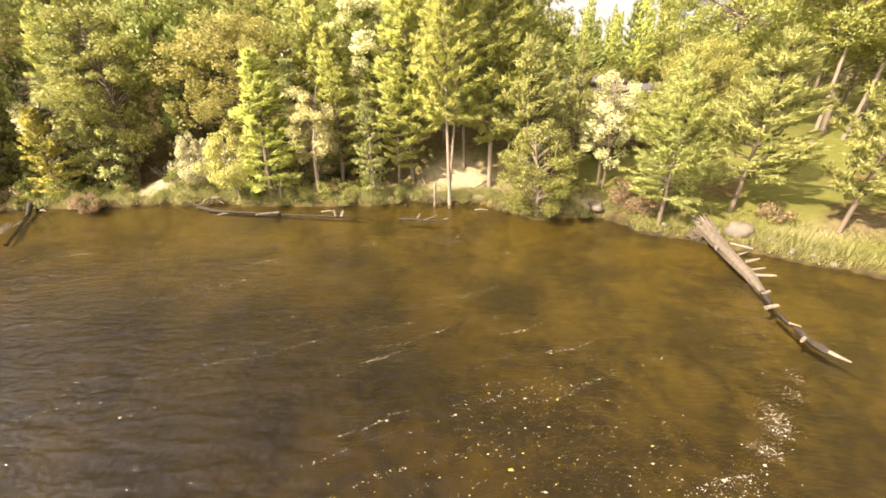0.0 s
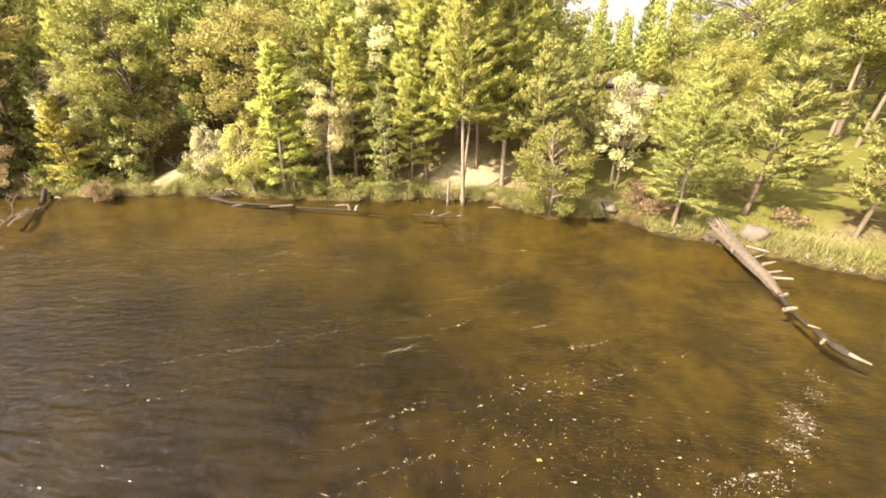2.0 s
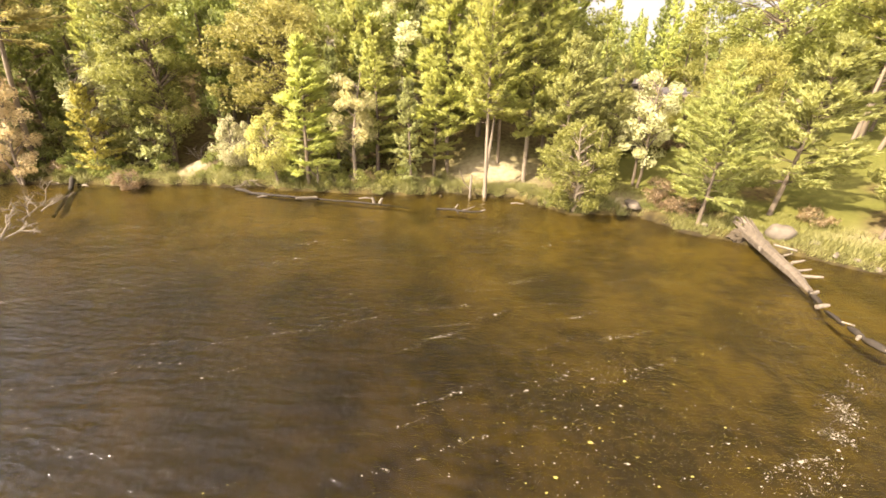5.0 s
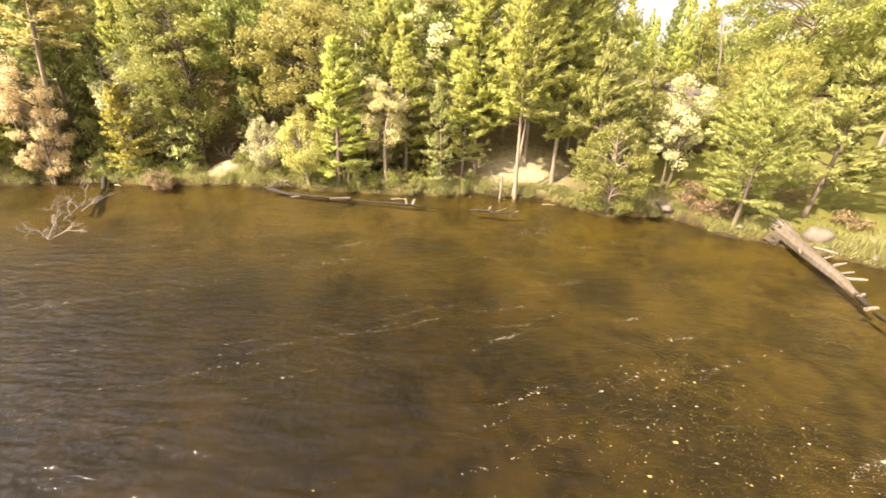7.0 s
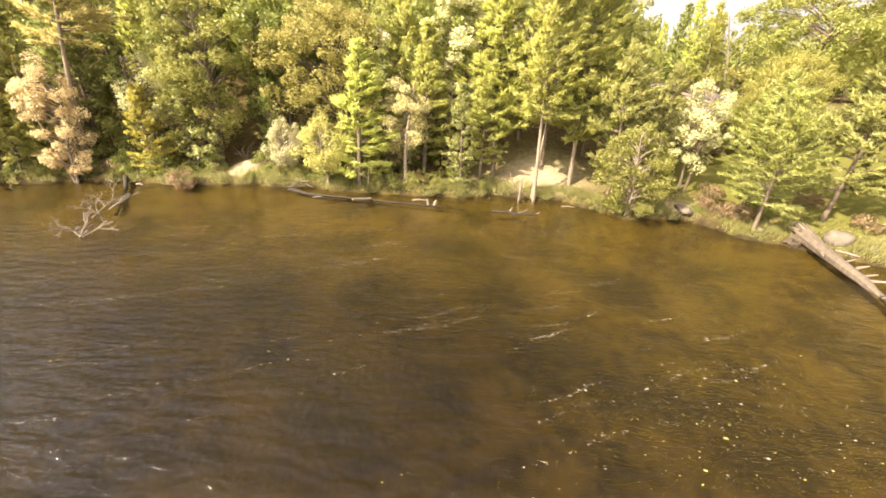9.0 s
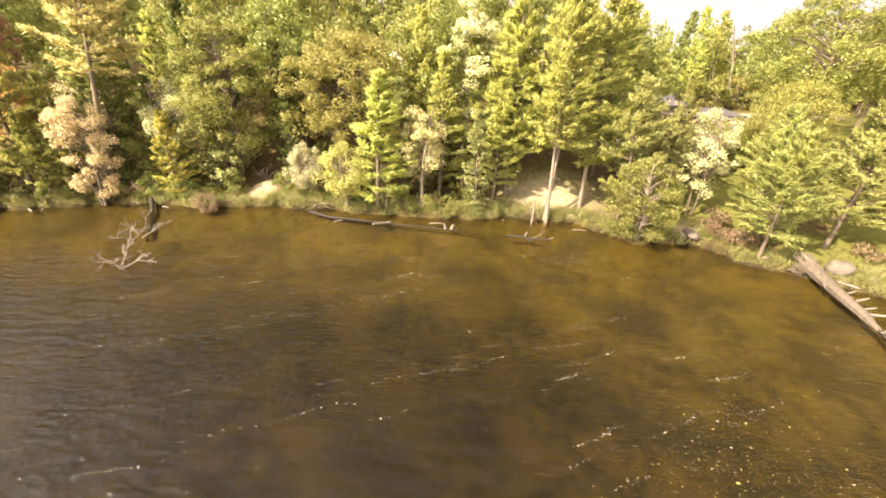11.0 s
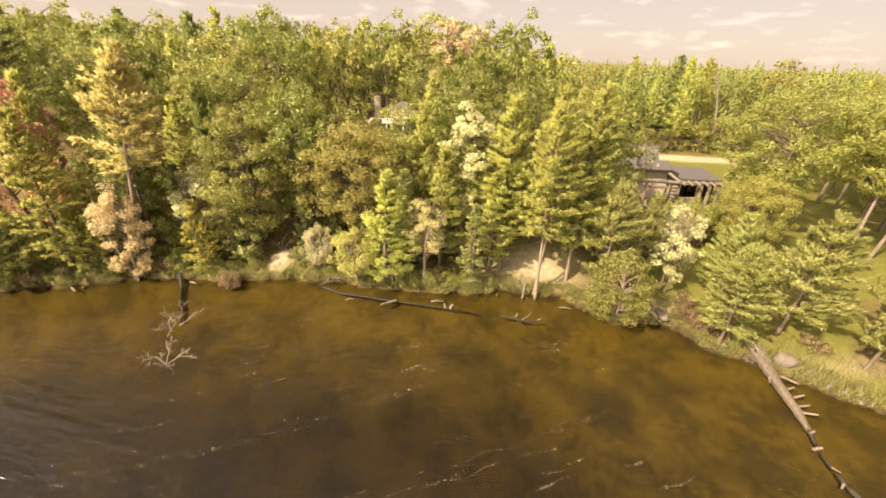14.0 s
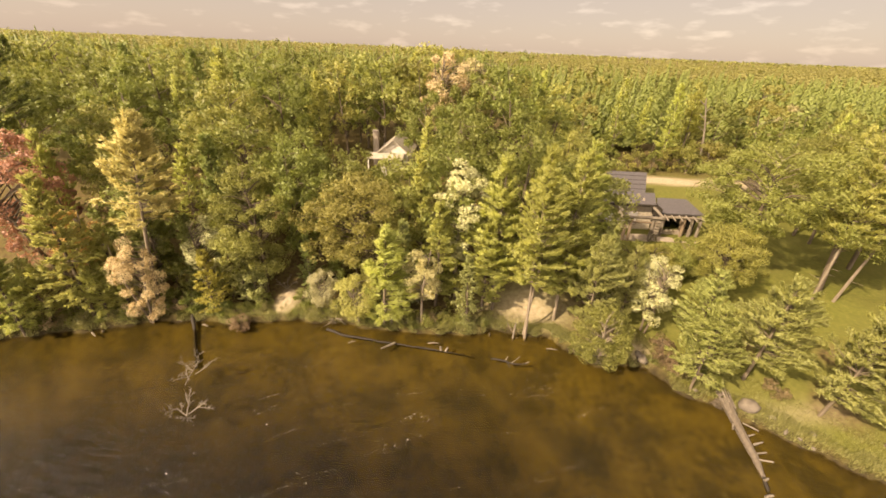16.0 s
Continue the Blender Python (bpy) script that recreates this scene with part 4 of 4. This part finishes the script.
        v.co = Vector((13.75 + v.co.x * 0.5 * k, 20.8 + v.co.y * 0.35 * k, 0.35 + v.co.z * 0.4 * k))
    bm_piece("root_plate", bm, SOIL, e, "dark earth on the torn roots, standing in for the dark hollow end")


def fallen_tree():
    e = thing("fallen_tree", -30.9, 26.4, 0.0, "dead fallen tree with dark sunken trunk and bleached bare branches", "dead tree")
    piece("trunk", rough_tube(curve_points([(-31.2, 26.7, 0.50), (-30.3, 25.4, -0.08), (-29.1, 23.5, -0.38), (-27.7, 21.4, -0.66)], 10), np.linspace(0.16, 0.11, 10), 9, 5), WETWOOD, e)
    rng = np.random.default_rng(8)
    for a, b, ln in [((-27.2, 19.0, 0.0), (0.05, 0.85, 0.32), 1.6), ((-27.1, 19.4, 0.1), (-0.45, 0.5, 0.45), 1.0), ((-27.0, 20.0, 0.2), (0.55, 0.2, 0.3), 0.9),
                     ((-25.3, 16.3, 0.0), (-0.15, 0.75, 0.5), 1.0), ((-25.3, 16.5, 0.0), (0.65, 0.45, 0.35), 1.0), ((-25.4, 16.4, 0.0), (-0.75, 0.25, 0.35), 0.8), ((-25.0, 16.2, 0.05), (0.2, -0.3, 0.35), 0.6)]:
        p = Pile()
        fork(p, np.array(a) + np.array([0.35, 0, 0]), unit(np.array(b)), ln, 0.045, 4, rng)
        piece("branch", p, DEADWOOD, e, label="bleached bare branch with twigs")


def shore_log():
    e = thing("shore_log", -12.0, 25.4, 0.0, "long thin dark wet log along the water's edge", "log")
    piece("trunk", rough_tube(curve_points([(-18.4, 26.5, 0.15), (-16.6, 25.9, 0.04), (-14.9, 25.75, -0.01), (-13.2, 25.4, 0.03), (-11.9, 25.4, -0.03), (-9.4, 25.0, 0.0), (-7.0, 24.75, -0.05), (-5.2, 24.5, -0.12)], 18), np.linspace(0.11, 0.055, 18), 9, 6, 0.35), WETWOOD, e)
    for k, (a, b) in enumerate([((-11.9, 25.3, 0.1), (-12.9, 24.2, 0.35)), ((-7.75, 24.85, 0.05), (-7.85, 24.85, 0.45)), ((-7.35, 24.8, 0.05), (-7.2, 24.82, 0.42))]):
        a, b = np.array(a), np.array(b)
        piece("stub", rough_tube([a, (a + b) / 2, b], [0.11, 0.10, 0.07], 7, 50 + k), DEADWOOD, e, label="bleached branch stub")


def root_tangle():
    e = thing("root_tangle", -19.0, 27.9, 0.2, "washed-out bleached roots on the bank", "roots")
    rng = np.random.default_rng(9)
    for k in range(11):
        a = np.array([rng.uniform(-20.4, -17.6), rng.uniform(27.4, 28.4), rng.uniform(0.3, 0.6)])
        b = a + np.array([rng.uniform(-0.9, 1.3), rng.uniform(-0.9, 0.1), rng.uniform(-0.45, 0.2)])
        piece("root", rough_tube([a, (a + b) / 2 + rng.normal(size=3) * 0.12, b], [0.05, 0.04, 0.015], 6, 60 + k), LOGWOOD if k % 2 else DEADWOOD, e)


def snag():
    e = thing("snag", -1.8, 24.0, 0.0, "dark twisted driftwood branch lying in shallow water", "driftwood")
    for k, (pts, r, m) in enumerate([([(-3.4, 24.3, 0.0), (-2.4, 24.1, 0.1), (-1.6, 23.7, 0.08), (-0.4, 23.9, 0.08)], 0.09, WETWOOD), ([(-2.2, 24.1, 0.1), (-2.0, 24.3, 0.4)], 0.06, DEADWOOD),
                                     ([(-1.8, 23.8, 0.1), (-1.3, 24.2, 0.12), (-0.9, 24.7, 0.16)], 0.05, DEADWOOD), ([(-2.1, 24.0, 0.05), (-1.9, 23.3, 0.1)], 0.07, WETWOOD), ([(-0.6, 23.9, 0.05), (-0.2, 24.1, 0.16)], 0.06, DEADWOOD)]):
        line = curve_points(pts, 6)
        piece("branch", rough_tube(line, np.linspace(r, r * 0.5, 6), 7, 70 + k), m, e)


def stick(x, y, dx, dy, r, mat=DEADWOOD):
    e = thing("stick", x, y, 0.0, "bleached stick lying at the water's edge", "stick", "sticks at the water's edge")
    piece("shaft", rough_tube([(x, y, 0.08), (x + dx / 2, y + dy / 2, 0.14), (x + dx, y + dy, 0.1)], [r, r, r * 0.6], 7, int(abs(x) * 10)), mat, e)
    piece("stub", rough_tube([(x + dx * 0.4, y + dy * 0.4, 0.12), (x + dx * 0.5, y + dy * 0.5 + 0.12, 0.2)], [r * 0.5, r * 0.3], 5, int(abs(y) * 10)), mat, e)


def dead_sapling(x, y, h, lean):
    e = thing("dead_sapling", x, y, ground_at(x, y), "thin bleached dead trunk with a bent bough at the water", "dead tree")
    z = ground_at(x, y)
    piece("trunk", rough_tube(curve_points([(x, y, z - 0.2), (x + 0.1 * lean, y, z + h * 0.5), (x + lean * 0.2, y, z + h)], 6), np.linspace(0.11, 0.06, 6), 8, 81), DEADWOOD, e)
    a = np.array([x + 0.05, y, z + h * 0.4])
    piece("branch", rough_tube([a, a + np.array([-0.5, 0.1, 0.55]), a + np.array([-0.9, 0.1, 1.5])], [0.06, 0.05, 0.02], 6, 82), BARK, e)


def bare_snag(x, y, h):
    z = ground_at(x, y)
    e = thing("dead_tree", x, y, z, "tall bleached dead trunk standing in the wood", "dead tree")
    piece("trunk", rough_tube(curve_points([(x, y, z - 0.3), (x - 0.9, y, z + h * 0.5), (x - 2.6, y, z + h)], 8), np.linspace(0.24, 0.09, 8), 8, 83), DEADWOOD, e)
    for k in range(5):
        a = np.array([x - 1.05 - 0.33 * k, y, z + h * (0.55 + 0.09 * k)])
        d = np.array([1.0 if k % 2 else -1.0, 0.3, 0.7])
        piece("branch", rough_tube([a, a + d * 0.7, a + d * 1.2], [0.09, 0.06, 0.02], 5, 84 + k), DEADWOOD, e)


def dead_bush(x, y):
    z = ground_at(x, y)
    e = thing("dead_bush", x, y, z, "bare grey twiggy bush above the sandy bank", "shrub")
    rng = np.random.default_rng(17)
    for k in range(4):
        p = Pile()
        fork(p, np.array([x, y, z - 0.05]), unit(np.array([math.cos(1.6 * k), math.sin(1.6 * k) * 0.6, 1.1])), 0.9, 0.035, 2, rng)
        piece("branch", p, DEADWOOD, e)


dead_bush(-24.0, 31.2)
bare_snag(36.6, 72.0, 12.2)
fallen_log()
fallen_tree()
shore_log()
root_tangle()
snag()
dead_sapling(-1.25, 27.3, 1.9, 0.3)
dead_sapling(-12.6, 27.5, 1.3, 0.6)
for x, y, dx, dy, r in [(-29.9, 26.0, 0.7, -0.25, 0.06), (-32.0, 26.3, -0.9, 0.1, 0.06), (-38.6, 23.9, 0.8, -0.5, 0.07), (-16.0, 24.9, 0.6, 0.3, 0.05), (-9.0, 25.6, 1.0, 0.1, 0.05), (1.6, 26.0, 0.9, -0.1, 0.04)]:
    stick(x, y, dx, dy, r)


# ---- stones on the shore ----
def stone(x, y, sx, sy, sz, seed, label="pale stone at the water's edge"):
    bm = bmesh.new()
    bmesh.ops.create_icosphere(bm, subdivisions=3, radius=1.0)
    for v in bm.verts:
        k = 1 + 0.30 * noise.noise(v.co * 1.3 + Vector((seed, 0, 0))) + 0.13 * noise.noise(v.co * 3.7 + Vector((0, seed, 0))) + 0.05 * noise.noise(v.co * 9.0)
        v.co = Vector((v.co.x * sx, v.co.y * sy, max(v.co.z, -0.6) * sz)) * k
    me = bpy.data.meshes.new("stone")
    bm.to_mesh(me)
    bm.free()
    me.polygons.foreach_set("use_smooth", [True] * len(me.polygons))
    me.materials.append(STONE)
    ob = new("stone", me)
    ob.location = (x, y, max(ground_at(x, y), -0.15) + 0.3 * sz)
    ob.rotation_euler = (0, 0, seed * 1.7)
    tagged(ob, label, "stone", "stones on the shore")


stone(9.45, 25.1, 0.75, 0.4, 0.28, 1, "flat pale stone slab on the bank")
stone(15.5, 20.4, 0.72, 0.6, 0.56, 2, "large pale boulder beside the fallen log")
rng = np.random.default_rng(44)
for k, (x, y) in enumerate([(17.6, 18.1), (17.0, 18.6), (18.2, 17.6), (18.6, 18.4), (16.7, 19.6), (12.3, 21.8), (-0.9, 27.5), (-3.4, 27.6), (-38.0, 24.3)]):
    stone(x, y, rng.uniform(0.12, 0.30), rng.uniform(0.10, 0.22), rng.uniform(0.07, 0.15), k + 5)


# ---- floating foam and leaves ----
def plain(name, col, rough=0.8):
    m, n, l, p = material(name)
    a = noise_node(n, l, 4.0, 4.0)
    r = ramp(n, [(0.3, tuple(0.75 * c for c in col)), (0.7, tuple(min(0.95, 1.15 * c) for c in col))])
    l.new(a.outputs["Fac"], r.inputs["Fac"])
    l.new(r.outputs["Color"], p.inputs["Base Color"])
    p.inputs["Roughness"].default_value = rough
    return m


FOAM = plain("lake_foam", (0.36, 0.315, 0.235))


def flakes(name, pos, size, mat, label, category, rng):
    p = Pile()
    a = rng.uniform(0, 2 * np.pi, len(pos))
    s = size * np.exp(rng.normal(size=len(pos)) * 0.55) * 0.75
    corner = np.stack([a + k * np.pi / 2 + rng.uniform(-0.3, 0.3, len(pos)) for k in range(4)], 1)
    rad = s[:, None] * rng.uniform(0.5, 1.0, (len(pos), 4))
    v = np.stack([pos[:, :1] + rad * np.cos(corner) * 1.4, pos[:, 1:2] + rad * np.sin(corner) * 0.8, pos[:, 2:] + 0 * rad], -1)
    p.add(v.reshape(-1, 3), np.arange(4 * len(pos)).reshape(-1, 4))
    tagged(new(name, p.mesh(name, mat)), label, category, kind="stuff")


rng = np.random.default_rng(61)
drift = np.array([0.92, 0.40])
spots = []
for k in range(85):
    c = np.array([rng.uniform(-26, 9), rng.uniform(5, 23)])
    n = rng.integers(16, 80)
    along = rng.normal(size=n) * rng.uniform(0.4, 2.2)
    off = rng.normal(size=n) * 0.035 + 0.10 * np.sin(along * 2.0 + k)
    q = c + along[:, None] * drift + off[:, None] * np.array([-0.4, 0.92])
    spots.append(q[inland(q[:, 0], q[:, 1]) < -0.6])
q = np.concatenate(spots)
flakes("foam", np.column_stack([q, np.full(len(q), 0.010)]), 0.0155, FOAM, "rows of pale foam flecks drifting on the lake", "foam", rng)
spots = []
for c, w, n in [((10.8, 10.0), (0.14, 0.3), 90), ((10.2, 9.4), (0.2, 0.25), 110), ((9.2, 8.5), (0.16, 0.26), 330), ((8.9, 8.1), (0.2, 0.2), 260), ((8.2, 7.5), (0.22, 0.16), 260), ((6.9, 6.5), (0.4, 0.22), 160), ((6.3, 6.0), (0.5, 0.3), 100), ((10.0, 12.3), (0.8, 0.9), 40), ((4.0, 10.4), (1.2, 1.2), 30)]:
    spots.append(np.array(c) + rng.normal(size=(n, 2)) * np.array(w))
for c, w, n in [((1.5, 6.6), (2.4, 0.9), 260), ((4.5, 7.4), (1.8, 1.1), 260), ((2.0, 5.0), (3.5, 0.9), 200), ((9.6, 12.6), (0.9, 1.3), 120)]:
    spots.append(np.array(c) + rng.normal(size=(n, 2)) * np.array(w))
q = np.concatenate(spots)
flakes("foam", np.column_stack([q, np.full(len(q), 0.012)]), 0.012, FOAM, "patches of pale foam on the lake near the log", "foam", rng)
spots = []
for c, w, n in [((1.5, 6.6), (2.4, 0.8), 80), ((4.5, 7.4), (1.6, 1.0), 70), ((2.0, 5.0), (3.5, 0.9), 80), ((10.2, 13.6), (0.9, 0.9), 60), ((-1.5, 4.4), (2.0, 0.7), 50), ((3.5, 9.5), (1.5, 1.0), 50)]:
    spots.append(np.array(c) + rng.normal(size=(n, 2)) * np.array(w))
q = np.concatenate(spots)
flakes("floating_leaf", np.column_stack([q, np.full(len(q), 0.016)]), 0.017, WEED, "yellow leaves and weed tips floating on the lake", "leaves", rng)


# ---- the timber house above the lawn ----
ROOF = plain("grey_roof_felt", (0.095, 0.085, 0.085))
PLASTER = plain("cream_wall", (0.42, 0.36, 0.27))
TIMBER = bark_material("brown_house_timber", (0.10, 0.07, 0.045), (0.27, 0.20, 0.13), 5.0)
LEDGE = bark_material("pale_terrace_stone", (0.22, 0.18, 0.13), (0.38, 0.32, 0.25), 2.5)
GLASS, gn, gl, gp = material("window_glass")
gp.inputs["Base Color"].default_value = (0.02, 0.022, 0.025, 1)
gp.inputs["Roughness"].default_value = 0.08
BLIND = plain("white_window_blind", (0.6, 0.56, 0.5))
DARK = plain("dark_inside", (0.015, 0.012, 0.01))


def block(lo, hi, bevel=0.02):
    """A box with rounded edges between two corners."""
    bm = bmesh.new()
    bmesh.ops.create_cube(bm, size=1.0)
    lo, hi = Vector(lo), Vector(hi)
    for v in bm.verts:
        v.co = Vector(((lo.x + hi.x) / 2 + v.co.x * (hi.x - lo.x), (lo.y + hi.y) / 2 + v.co.y * (hi.y - lo.y), (lo.z + hi.z) / 2 + v.co.z * (hi.z - lo.z)))
    if bevel:
        bmesh.ops.bevel(bm, geom=bm.edges[:], offset=bevel, segments=1, affect="EDGES")
    return bm


def slab(quad, thick):
    """A flat panel given by its four upper corners."""
    bm = bmesh.new()
    top = [bm.verts.new(p) for p in quad]
    low = [bm.verts.new((p[0], p[1], p[2] - thick)) for p in quad]
    bm.faces.new(top)
    bm.faces.new(low[::-1])
    for i in range(4):
        j = (i + 1) % 4
        bm.faces.new((top[i], low[i], low[j], top[j]))
    bmesh.ops.recalc_face_normals(bm, faces=bm.faces)
    return bm


def timber_house():
    g = 4.4
    e = thing("house", 15.5, 48.0, g, "single-storey timber house with a low grey felt roof and log posts", "house")
    bm_piece("wall", block((10.2, 45.5, g - 1.2), (17.3, 45.8, g + 3.1)), PLASTER, e)
    bm_piece("wall", block((17.3, 44.6, g - 1.2), (18.0, 44.9, g + 2.4)), TIMBER, e)
    bm_piece("porch_floor", block((12.3, 41.9, g - 1.3), (17.2, 45.45, g - 0.6)), LEDGE, e, "pale stone porch floor")
    bm_piece("wall", block((20.5, 44.6, g - 1.2), (22.2, 44.9, g + 2.4)), TIMBER, e)
    bm_piece("wall", block((18.0, 44.6, g + 1.75), (20.5, 44.9, g + 2.4)), TIMBER, e)
    bm_piece("wall", block((21.9, 44.95, g - 1.2), (22.2, 48.2, g + 2.5)), PLASTER, e)
    bm_piece("wall", block((17.4, 48.25, g - 1.2), (22.2, 48.5, g + 2.6)), PLASTER, e)
    # the long wing runs back at a slant
    bm_piece("wall", slab([(10.2, 45.85, 7.25), (10.5, 45.85, 7.25), (16.1, 57.9, 8.0), (15.8, 57.9, 8.0)], 4.0), PLASTER, e)
    bm_piece("wall", slab([(15.2, 45.85, 7.25), (15.5, 45.85, 7.25), (20.9, 57.9, 8.0), (20.6, 57.9, 8.0)], 4.0), PLASTER, e)
    bm_piece("wall", slab([(15.8, 57.95, 8.0), (20.9, 57.95, 8.0), (20.9, 58.2, 8.0), (15.8, 58.2, 8.0)], 4.5), PLASTER, e)
    bm_piece("recess", block((18.0, 46.6, g - 1.0), (20.5, 46.8, g + 1.75)), DARK, e, "near-black panel for the unlit inside of the doorway")
    bm_piece("sill", block((17.9, 44.3, g - 0.2), (20.6, 44.58, g + 0.35)), LEDGE, e, "pale stone sill under the opening")
    bm_piece("roof", slab([(9.9, 45.4, 7.45), (15.9, 45.4, 7.45), (21.3, 58.5, 8.25), (15.4, 58.5, 8.25)], 0.18), ROOF, e)
    bm_piece("roof", slab([(9.9, 44.9, 7.74), (17.1, 44.9, 7.74), (18.5, 48.9, 8.0), (11.5, 48.9, 8.0)], 0.2), ROOF, e, "stepped front roof with a dark edge")
    bm_piece("roof", slab([(17.25, 44.2, 7.0), (22.7, 44.2, 7.0), (22.7, 48.9, 7.4), (18.9, 48.9, 7.4)], 0.18), ROOF, e)
    bm_piece("fascia", block((9.9, 44.76, 7.46), (17.1, 44.86, 7.74)), WETWOOD, e, "dark front board of the stepped roof")
    bm_piece("fascia", block((17.12, 43.4, 6.4), (17.24, 46.0, 7.76)), WETWOOD, e, "dark end board of the stepped roof")
    for x in (12.7, 16.9):
        piece("beam", rough_tube([(x, 42.0, 7.1), (x, 45.2, 7.4)], [0.17, 0.17], 9, int(x * 7), 0.04), DEADWOOD, e)
    for k in range(6):
        u = (k + 1) / 7
        x, y, z = 9.9 + 5.5 * u, 45.4 + 13.1 * u, 7.45 + 0.80 * u
        if k > 1:
            bm_piece("roof_seam", slab([(x, y, z + 0.035), (x + 5.9, y, z + 0.035), (x + 5.93, y + 0.08, z + 0.04), (x + 0.03, y + 0.08, z + 0.04)], 0.03), WETWOOD, e)
    for x, y in ((14.2, 46.6), (15.9, 46.0), (15.9, 47.6)):
        bm_piece("vent", block((x, y, 7.75), (x + 0.22, y + 0.22, 8.15)), LEDGE, e, "pale roof vent")
    bm_piece("vent", block((13.5, 46.0, 7.75), (13.72, 46.22, 9.0)), WETWOOD, e, "dark roof vent pipe")
    for x, y, top in ((10.4, 43.2, 7.3), (12.9, 42.3, 7.0), (13.5, 42.3, 7.0), (16.0, 42.3, 7.0), (17.6, 43.9, 6.75), (18.0, 43.9, 6.75), (20.5, 43.9, 6.75), (21.4, 43.9, 6.75), (22.4, 43.9, 6.75)):
        piece("post", rough_tube([(x, y, g - 0.9), (x, y, g + 1.3), (x, y + 0.05, top)], [0.21, 0.19, 0.18], 10, int(x * 10), 0.05), TIMBER if int(x * 10) % 2 else DEADWOOD, e)
    piece("beam", rough_tube([(12.4, 42.2, 6.98), (15.0, 42.2, 7.02), (17.1, 42.2, 6.98)], [0.19, 0.19, 0.19], 9, 91, 0.04), DEADWOOD, e)
    piece("beam", rough_tube([(12.8, 42.35, 6.35), (16.6, 42.35, 6.35)], [0.14, 0.14], 9, 92, 0.04), TIMBER, e)
    piece("beam", rough_tube([(17.3, 43.75, 6.62), (20.0, 43.75, 6.66), (22.7, 43.75, 6.62)], [0.16, 0.16, 0.16], 9, 93, 0.04), DEADWOOD, e)
    for k in range(6):
        x = 17.9 + 0.85 * k
        piece("rafter_tail", rough_tube([(x, 42.7, 6.62), (x, 43.9, 6.82)], [0.1, 0.1], 8, 94 + k, 0.04), DEADWOOD, e)
    for k in range(9):
        bm_piece("corner_log", block((16.25 + 0.05 * (k % 2), 42.0, g - 1.1 + 0.38 * k), (16.85, 42.6, g - 0.78 + 0.38 * k), 0.1), DEADWOOD, e, "stacked log end")
    for x in (14.2, 11.2, 20.9):
        f = 44.6 if x > 18 else 45.5
        win = bm_piece("window", block((x - 0.1, f - 0.08, g + 0.4), (x + 1.3, f, g + 2.2)), TIMBER, e)
        me = block((x, f - 0.12, g + 0.5), (x + 1.2, f - 0.085, g + 2.1), 0)
        pane = bm_piece("pane", me, GLASS if x == 20.9 else BLIND, e)
        pane.parent = win
    bm_piece("porch_wall", block((13.7, 42.25, g - 0.9), (15.8, 42.5, g + 0.35)), LEDGE, e, "pale stone parapet of the porch")
    e2 = thing("terrace_wall", 15.0, 42.6, g - 0.6, "low terrace wall of pale stone in front of the house", "wall")
    for k in range(15):
        for row in range(3):
            x = 9.2 + 0.86 * k + (0.4 if row % 2 else 0)
            bm_piece("block", block((x, 42.2 + 0.04 * (k % 3), g - 1.5 + 0.36 * row), (x + 0.82, 43.0, g - 1.17 + 0.36 * row), 0.05), LEDGE, e2)
    bm_piece("cap", block((9.1, 42.15, g - 0.42), (22.6, 43.5, g - 0.25), 0.03), LEDGE, e2)


def upper_cabin():
    g = ground_at(-17, 50) + 0.4
    e = thing("cabin", -17.0, 50.0, g, "small cream cabin with a pale gabled roof among the trees", "house")
    pale = plain("pale_roof", (0.40, 0.35, 0.27))
    white = plain("white_boards", (0.66, 0.61, 0.52))
    bm_piece("wall", block((-17.6, 48.2, g - 1.8), (-14.0, 53.5, g + 2.4)), white, e)
    bm = bmesh.new()
    tri = [[bm.verts.new((x, y, z)) for x, z in ((-17.6, g + 2.4), (-14.0, g + 2.4), (-15.8, g + 3.75))] for y in (48.2, 48.4)]
    bm.faces.new(tri[0])
    bm.faces.new(tri[1][::-1])
    for i in range(3):
        bm.faces.new((tri[0][i], tri[1][i], tri[1][(i + 1) % 3], tri[0][(i + 1) % 3]))
    bmesh.ops.recalc_face_normals(bm, faces=bm.faces)
    bm_piece("gable", bm, white, e)
    bm_piece("roof", slab([(-18.1, 47.7, g + 2.15), (-15.83, 47.7, g + 3.95), (-15.83, 54.0, g + 3.95), (-18.1, 54.0, g + 2.15)], 0.12), pale, e)
    bm_piece("roof", slab([(-15.77, 47.7, g + 3.95), (-13.5, 47.7, g + 2.15), (-13.5, 54.0, g + 2.15), (-15.77, 54.0, g + 3.95)], 0.12), pale, e)
    bm_piece("porch_roof", slab([(-18.9, 46.2, g + 1.95), (-14.4, 46.2, g + 1.95), (-14.4, 48.1, g + 2.3), (-18.9, 48.1, g + 2.3)], 0.1), pale, e)
    for x in (-18.7, -16.6, -14.6):
        bm_piece("porch_post", block((x - 0.08, 46.3, g - 1.4), (x + 0.08, 46.46, g + 1.86)), white, e)
    for x in (-17.0, -15.5):
        win = bm_piece("window", block((x, 48.12, g + 0.8), (x + 0.9, 48.2, g + 1.8)), TIMBER, e)
        bm_piece("pane", block((x + 0.08, 48.09, g + 0.88), (x + 0.82, 48.118, g + 1.72), 0), GLASS, e).parent = win
    bm_piece("chimney", block((-18.9, 50.2, g - 1.5), (-18.2, 50.9, g + 4.6), 0.03), LEDGE, e)


timber_house()
upper_cabin()
